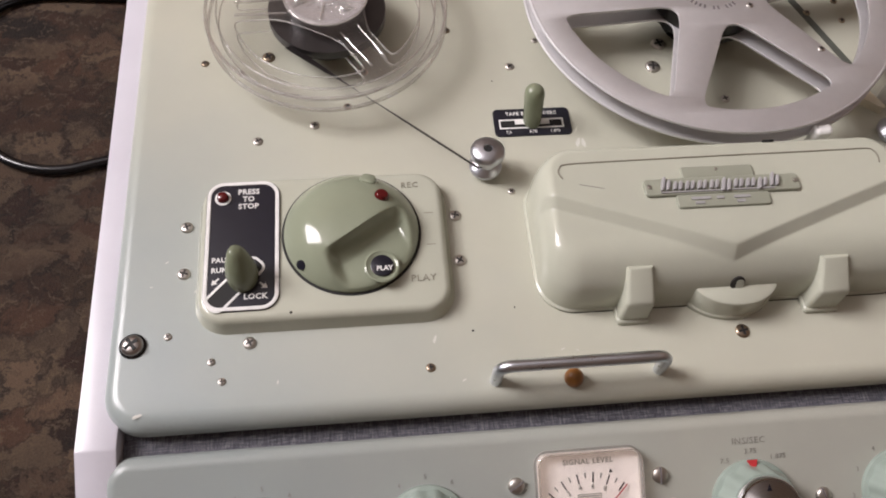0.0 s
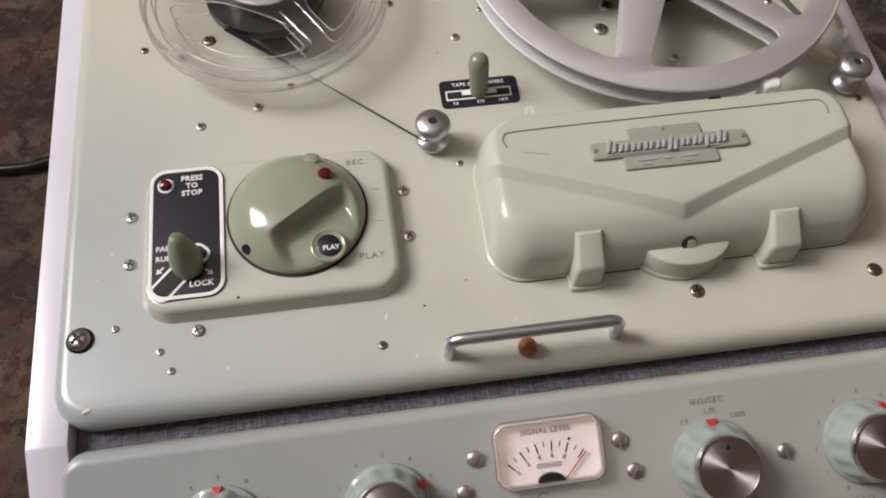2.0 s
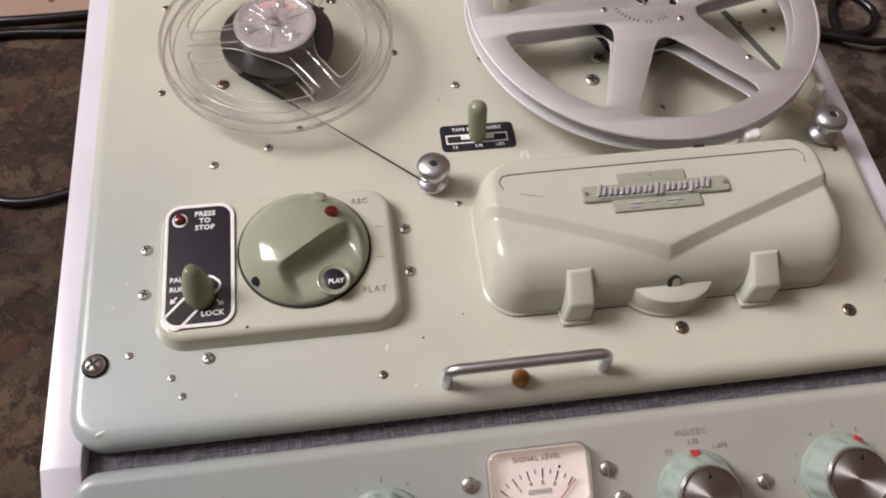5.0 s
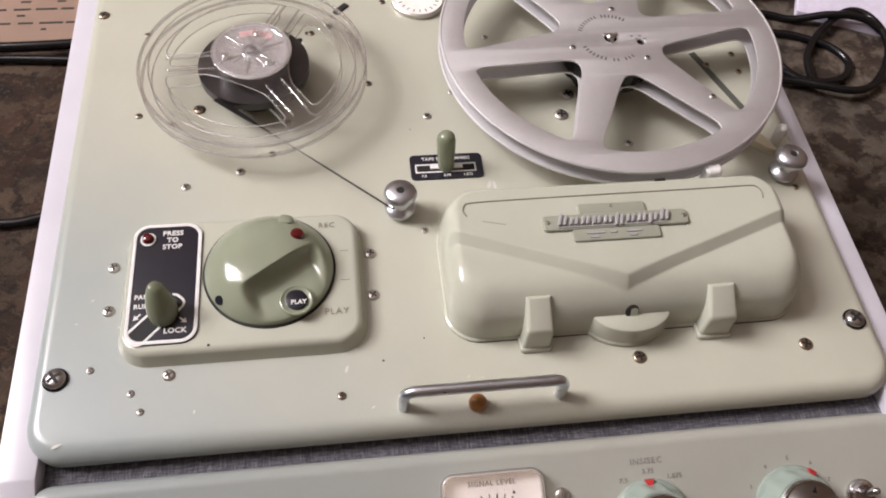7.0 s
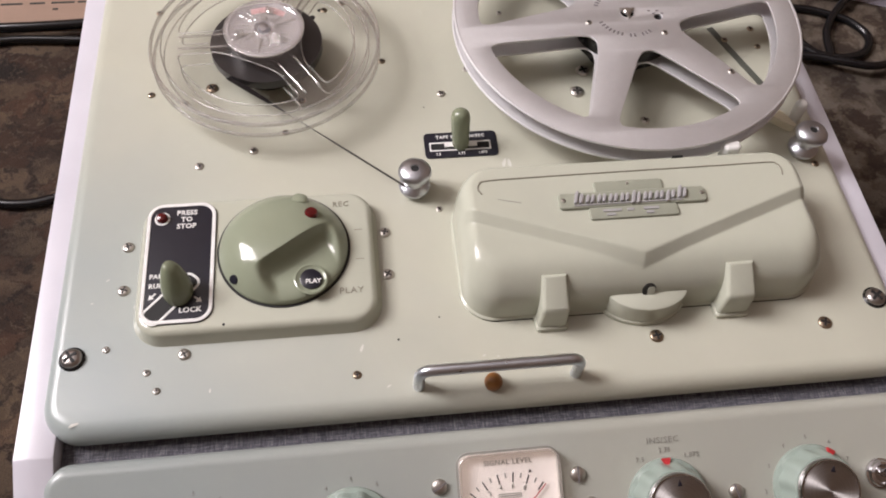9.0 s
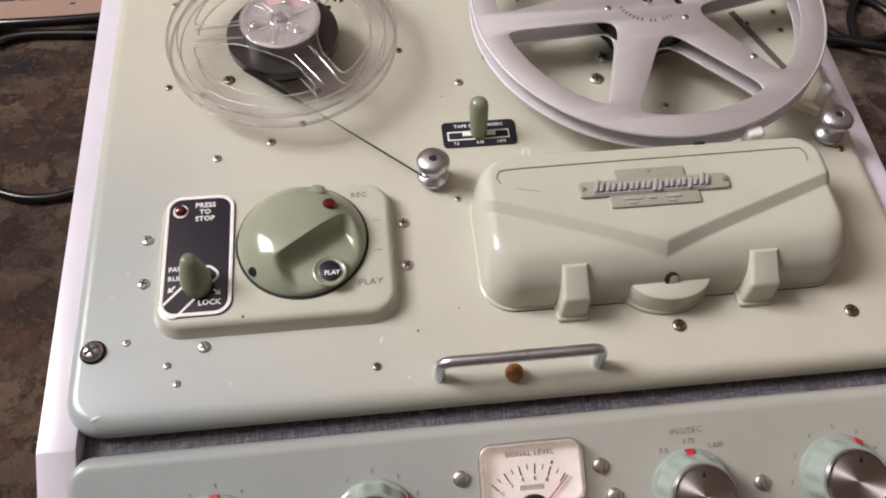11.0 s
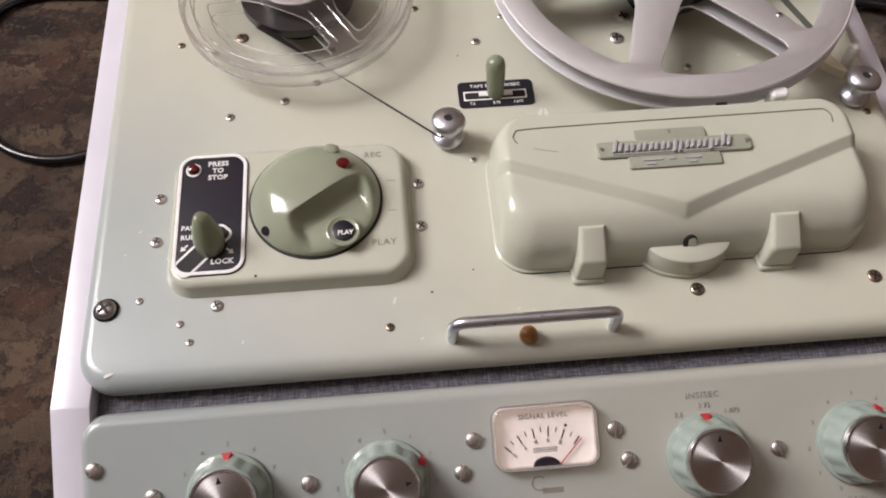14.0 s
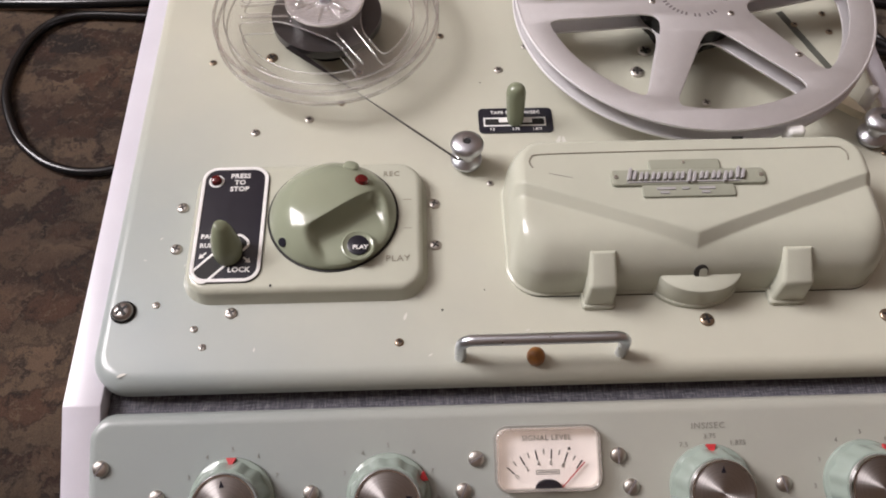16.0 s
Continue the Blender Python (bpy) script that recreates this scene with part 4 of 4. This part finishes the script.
part("hub_foot", lathe([(0.0080, -0.0082), (0.0240, -0.0082), (0.0240, -0.0040), (0.0080, -0.0040)], 40), RUBBER, reel, m=pose(RX, RY, RZ0))
for k in range(3):
    a = radians(76 + 120 * k)
    part("rivet", TINY, None, top, m=pose(RX + 0.0262 * math.cos(a), RY + 0.0262 * math.sin(a), RZ1 + 0.0006, 0, 0, 20))
part("rivet", TINY, None, top, m=pose(RX + 0.072 * math.cos(radians(-46)), RY + 0.072 * math.sin(radians(-46)), RZ1 + 0.0006))
for start, step, count, gaps in ((158, -7.0, 16, (8,)), (203, 7.6, 14, (7, 10))):
    for k in range(count):
        if k not in gaps:
            part("stamped_bar", box(-0.0006, 0.0006, -0.0013, 0.0013, 0, 0.0001), STAMP, top, m=pose(RX, RY, RZ1 + 0.00066, 0, 0, start + step * k) @ pose(0.0192, 0, 0, 0, 0, 90))
for k in range(4):
    part("stamped_bar", box(-0.0005, 0.0005, -0.0009, 0.0009, 0, 0.0001), STAMP, top, m=pose(RX, RY, RZ1 + 0.00066, 0, 0, -2) @ pose(0.0135 + 0.0026 * k, 0.0012 * (-1) ** k, 0, 0, 0, 90))
sp3 = bmesh.new()
lathe([(0.0026, 0.0), (0.0026, 0.0016), (0.0018, 0.0024), (0, 0.0026)], 20, bm=sp3)
part("spindle_tip", sp3, STEEL, reel, m=pose(RX, RY, RZ1 + 0.0006))
for k in range(3):
    part("prong", box(0.0020, 0.0050, -0.0007, 0.0007, 0.0, 0.0016), STEEL, reel, m=pose(RX, RY, RZ1 + 0.0005, 0, 0, 30 + 120 * k))

QX, QY, QZ0, QZ1, QR = 0.0945, 0.1870, H + 0.0140, H + 0.0230, 0.0664
QH = QZ1 + 0.0025
spool = thing("clear_tape_reel", (QX, QY, QZ0 - 0.0020), "small clear plastic tape reel with a little dark tape", "tape reel")
W3 = windows(3, 62, 0.0270, 0.0520, 0.0085, 0.0085, 3)
cf = pierced([circle(QR, 120)] + W3 + [circle(0.0050, 24)], 0.0014, 0.0005)
for z in (QZ0, QZ1):
    f = part("flange", cf, CLEAR, spool, "clear plastic flange", m=pose(QX, QY, z))
    part("flange_rim", tube([(QX + (QR - 0.0005) * math.cos(a), QY + (QR - 0.0005) * math.sin(a), z) for a in (2 * math.pi * k / 120 for k in range(120))], 0.0011, 8, True), CLEAR_EDGE, f)
    for o in W3:
        part("window_edge", tube([(QX + x, QY + y, z) for x, y in o], 0.0005, 6, True), CLEAR_EDGE, f)
    for r in (0.0600,):
        part("inner_ring", tube([(QX + r * math.cos(a), QY + r * math.sin(a), z + 0.0006) for a in (2 * math.pi * k / 100 for k in range(100))], 0.0005, 6, True), CLEAR_EDGE, f)
for k in range(3):
    for s in (-1, 1):
        part("arm_ridge", capsule((0.022, s * 0.0052, 0), (0.050, s * 0.0046, 0), 0.0008, 10), CLEAR_EDGE, spool, m=pose(QX, QY, QZ1 + 0.0008, 0, 0, 62 + 120 * k))
part("tape_pack", lathe([(0.0215, -0.0078), (0.0325, -0.0078), (0.0325, -0.0024), (0.0215, -0.0024)], 72), TAPE, spool, "dark wound magnetic tape", m=pose(QX, QY, QZ1))
part("hub_wall", lathe([(0.0232, -0.0090), (0.0232, 0.0052), (0.0222, 0.0052), (0.0222, -0.0090)], 64), CLEAR, spool, "clear hub wall", m=pose(QX, QY, QH))
part("hub_dome", lathe([(0.0232, 0.0050), (0.0230, 0.0058), (0.0224, 0.0062), (0.0205, 0.0064), (0.0190, 0.0054), (0.0070, 0.0050), (0.0055, 0.0060), (0.0046, 0.0030)], 64), HUB, spool, "clear raised hub", m=pose(QX, QY, QH))
part("hub_edge", tube([(QX + 0.0228 * math.cos(a), QY + 0.0228 * math.sin(a), QH + 0.0060) for a in (2 * math.pi * k / 72 for k in range(72))], 0.0006, 6, True), CLEAR_EDGE, spool)
part("hub_foot", lathe([(0.0090, -0.0020), (0.0200, -0.0020), (0.0200, 0.0006), (0.0090, 0.0006)], 40), CLEAR, spool, m=pose(QX, QY, QZ0))
for k in range(18):
    part("hub_rib", capsule((0.0065, 0, 0), (0.0195 - 0.005 * (k % 3 == 1), 0, 0), 0.0009 - 0.0003 * (k % 3), 10), CLEAR_EDGE, spool, m=pose(QX, QY, QH + 0.0052, 0, 0, 20 + 20 * k + 5 * (k % 2)))
for k in range(3):
    a = radians(75 + 120 * k)
    part("hub_stud", lathe([(0.0026, 0), (0.0026, 0.0014), (0.0020, 0.0018), (0.0016, 0.0006), (0, 0.0006)], 20), CLEAR_EDGE, spool, m=pose(QX + 0.0145 * math.cos(a), QY + 0.0145 * math.sin(a), QH + 0.005))
for a in (62, 100):
    part("sticker", box(-0.0050, 0.0050, -0.0022, 0.0022, 0, 0.0002), PINK, spool, m=pose(QX, QY, QH + 0.0048, 0, 0, a) @ pose(0.0155, 0, 0, 0, 0, 90))
part("spindle_tip", lathe([(0.0034, 0.0), (0.0034, 0.0058), (0.0028, 0.0068), (0, 0.0072)], 24), GUIDE, spool, m=pose(QX, QY, QH))

# the strand from the pack to the guide, then in behind the cover
d = Vector((0.165, 0.084)) - Vector((0.077, 0.159))
d.normalize()
start = Vector((QX, QY)) + Vector((d.y, -d.x)) * 0.0331
strip = [(start.x + (0.1685 - start.x) * k / 10, start.y + (0.0820 - start.y) * k / 10) for k in range(11)] + [(0.1705, 0.0826), (0.1730, 0.0833)]
bm = bmesh.new()
rows = []
for i, (x, y) in enumerate(strip):
    k = min(1.0, i / 10)
    zc = QZ1 - 0.0046 + (H + 0.0115 - QZ1 + 0.0046) * k
    half, lie = 0.0016 * (1 - sstep(0.0, 0.45, k)) + 0.0009, 1.2 * (1 - sstep(0.1, 0.7, k))
    side = Vector((d.y, -d.x, 0)) * math.sin(lie) + Vector((0, 0, 1)) * math.cos(lie)
    thin = side.cross(Vector((d.x, d.y, 0))) * 0.00011
    c = Vector((x, y, zc))
    rows.append([c - side * half - thin, c - side * half + thin, c + side * half + thin, c + side * half - thin])
stack(bm, rows)
tagged(part("tape_strand", bm, TAPE), "thin dark magnetic tape stretched from reel to guide", "tape")

# ---- things round the recorder ----
CR = 0.0042
loop = [(-0.035, 0.262), (-0.099, 0.248), (-0.127, 0.242), (-0.154, 0.245), (-0.181, 0.259), (-0.207, 0.288), (-0.227, 0.342), (-0.218, 0.403), (-0.187, 0.431), (-0.120, 0.430), (-0.030, 0.420)]
tagged(part("power_cable", tube(smooth_path([(x, y, CR) for x, y in loop], 8), CR, 12), RUBBER), "black rubber cable looped on the carpet", "cable", "cables behind the recorder")
loop = [(-0.60, 0.47), (-0.40, 0.452), (-0.259, 0.450), (-0.179, 0.441), (-0.12, 0.442), (-0.02, 0.455), (0.08, 0.45)]
tagged(part("mains_cable", tube(smooth_path([(x, y, 0.0048 + 0.009 * math.exp(-((x + 0.15) / 0.06) ** 2)) for x, y in loop], 8), 0.0048, 12), RUBBER), "black mains cable lying behind the recorder", "cable", "cables behind the recorder")
RUBBER.node_tree.nodes["Principled BSDF"].inputs["Specular IOR Level"].default_value = 0.5


def cable(name, pts, r, label, lift=()):
    path = smooth_path([(x, y, r + (lift[i] if i < len(lift) else 0.0)) for i, (x, y) in enumerate(pts)], 8)
    tagged(part(name, tube(path, r, 12), RUBBER), label, "cable", "cables beside the recorder")


cable("coiled_cable", [(0.540, 0.410), (0.586, 0.380), (0.611, 0.359), (0.622, 0.398), (0.647, 0.430), (0.682, 0.453), (0.704, 0.445), (0.710, 0.410), (0.697, 0.378), (0.672, 0.351), (0.644, 0.341), (0.615, 0.349), (0.585, 0.362), (0.520, 0.372)], 0.0040, "thick black cable coiled on the carpet", (0, 0, 0, 0, 0.004, 0.008, 0.008, 0.008, 0.006, 0.004, 0.008, 0.008, 0.004))
cable("speaker_cable", [(0.500, 0.480), (0.593, 0.463), (0.624, 0.453), (0.660, 0.445), (0.695, 0.436), (0.730, 0.412), (0.850, 0.380)], 0.0040, "black cable running past the coiled cable", (0, 0, 0, 0.012, 0.012, 0.004))
cable("signal_cable", [(0.540, 0.440), (0.604, 0.432), (0.632, 0.422), (0.652, 0.409), (0.662, 0.388), (0.651, 0.368), (0.627, 0.361), (0.603, 0.367), (0.588, 0.387), (0.575, 0.415), (0.540, 0.425)], 0.0040, "black cable looped beside the coiled cable")

sheet = thing("printed_sheet", (-0.24, 0.56, 0), "cream pink printed card lying on the carpet", "sheet")
part("card", slab(-0.52, 0.06, 0.4465, 0.68, 0.0, 0.003, 0.002, 0.0006), CARD, sheet)
for y, bars in ((0.474, ((-0.138, 0.005),)), (0.483, ((-0.205, 0.022), (-0.180, 0.020), (-0.156, 0.014), (-0.132, 0.022), (-0.112, 0.012))), (0.494, ((-0.162, 0.008), (-0.215, 0.012))),
                (0.503, ((-0.212, 0.020), (-0.186, 0.018), (-0.162, 0.016), (-0.139, 0.020), (-0.119, 0.012))), (0.514, ((-0.160, 0.010), (-0.126, 0.008))), (0.524, ((-0.190, 0.024), (-0.158, 0.018), (-0.130, 0.020)))):
    for x, w in bars:
        part("print_bar", box(x - w / 2, x + w / 2, y - 0.0012, y + 0.0012, 0.003, 0.0033), SLOT, sheet)
tagged(part("lilac_booklet", slab(0.0, 0.40, 0.0, 0.28, 0.0, 0.008, 0.003, 0.001), LILAC, m=pose(0.632, 0.462, 0, 0, 0, -23)), "pale lilac booklet lying on the carpet", "booklet")
tagged(part("maroon_book", slab(0.0, 0.155, 0.0, 0.22, 0.0, 0.022, 0.002, 0.001), MAROON, m=pose(0.470, 0.498, 0, 0, 0, -4)), "maroon bound book lying on the carpet", "book")

# window in the west wall: two by three panes
py, pz = (WIN_Y1 - WIN_Y0 - 0.05) / 2, (WIN_Z1 - WIN_Z0 - 0.05) / 3
holes = [rrect(WIN_Y0 + 0.05 + py * i, WIN_Y0 + py * (i + 1), WIN_Z0 + 0.05 + pz * k, WIN_Z0 + pz * (k + 1), 0.002, 1) for i in range(2) for k in range(3)]
bars = pierced([rrect(WIN_Y0, WIN_Y1, WIN_Z0, WIN_Z1, 0.002, 1)] + holes, 0.05, 0.002)
upright = Matrix(((0, 0, 1, 0), (1, 0, 0, 0), (0, 1, 0, 0), (0, 0, 0, 1)))
tagged(part("window_1", bars, WHITE, m=Matrix.Translation((ROOM_X0 - 0.035, 0, 0)) @ upright), "white painted window frame", "window", kind="structure")
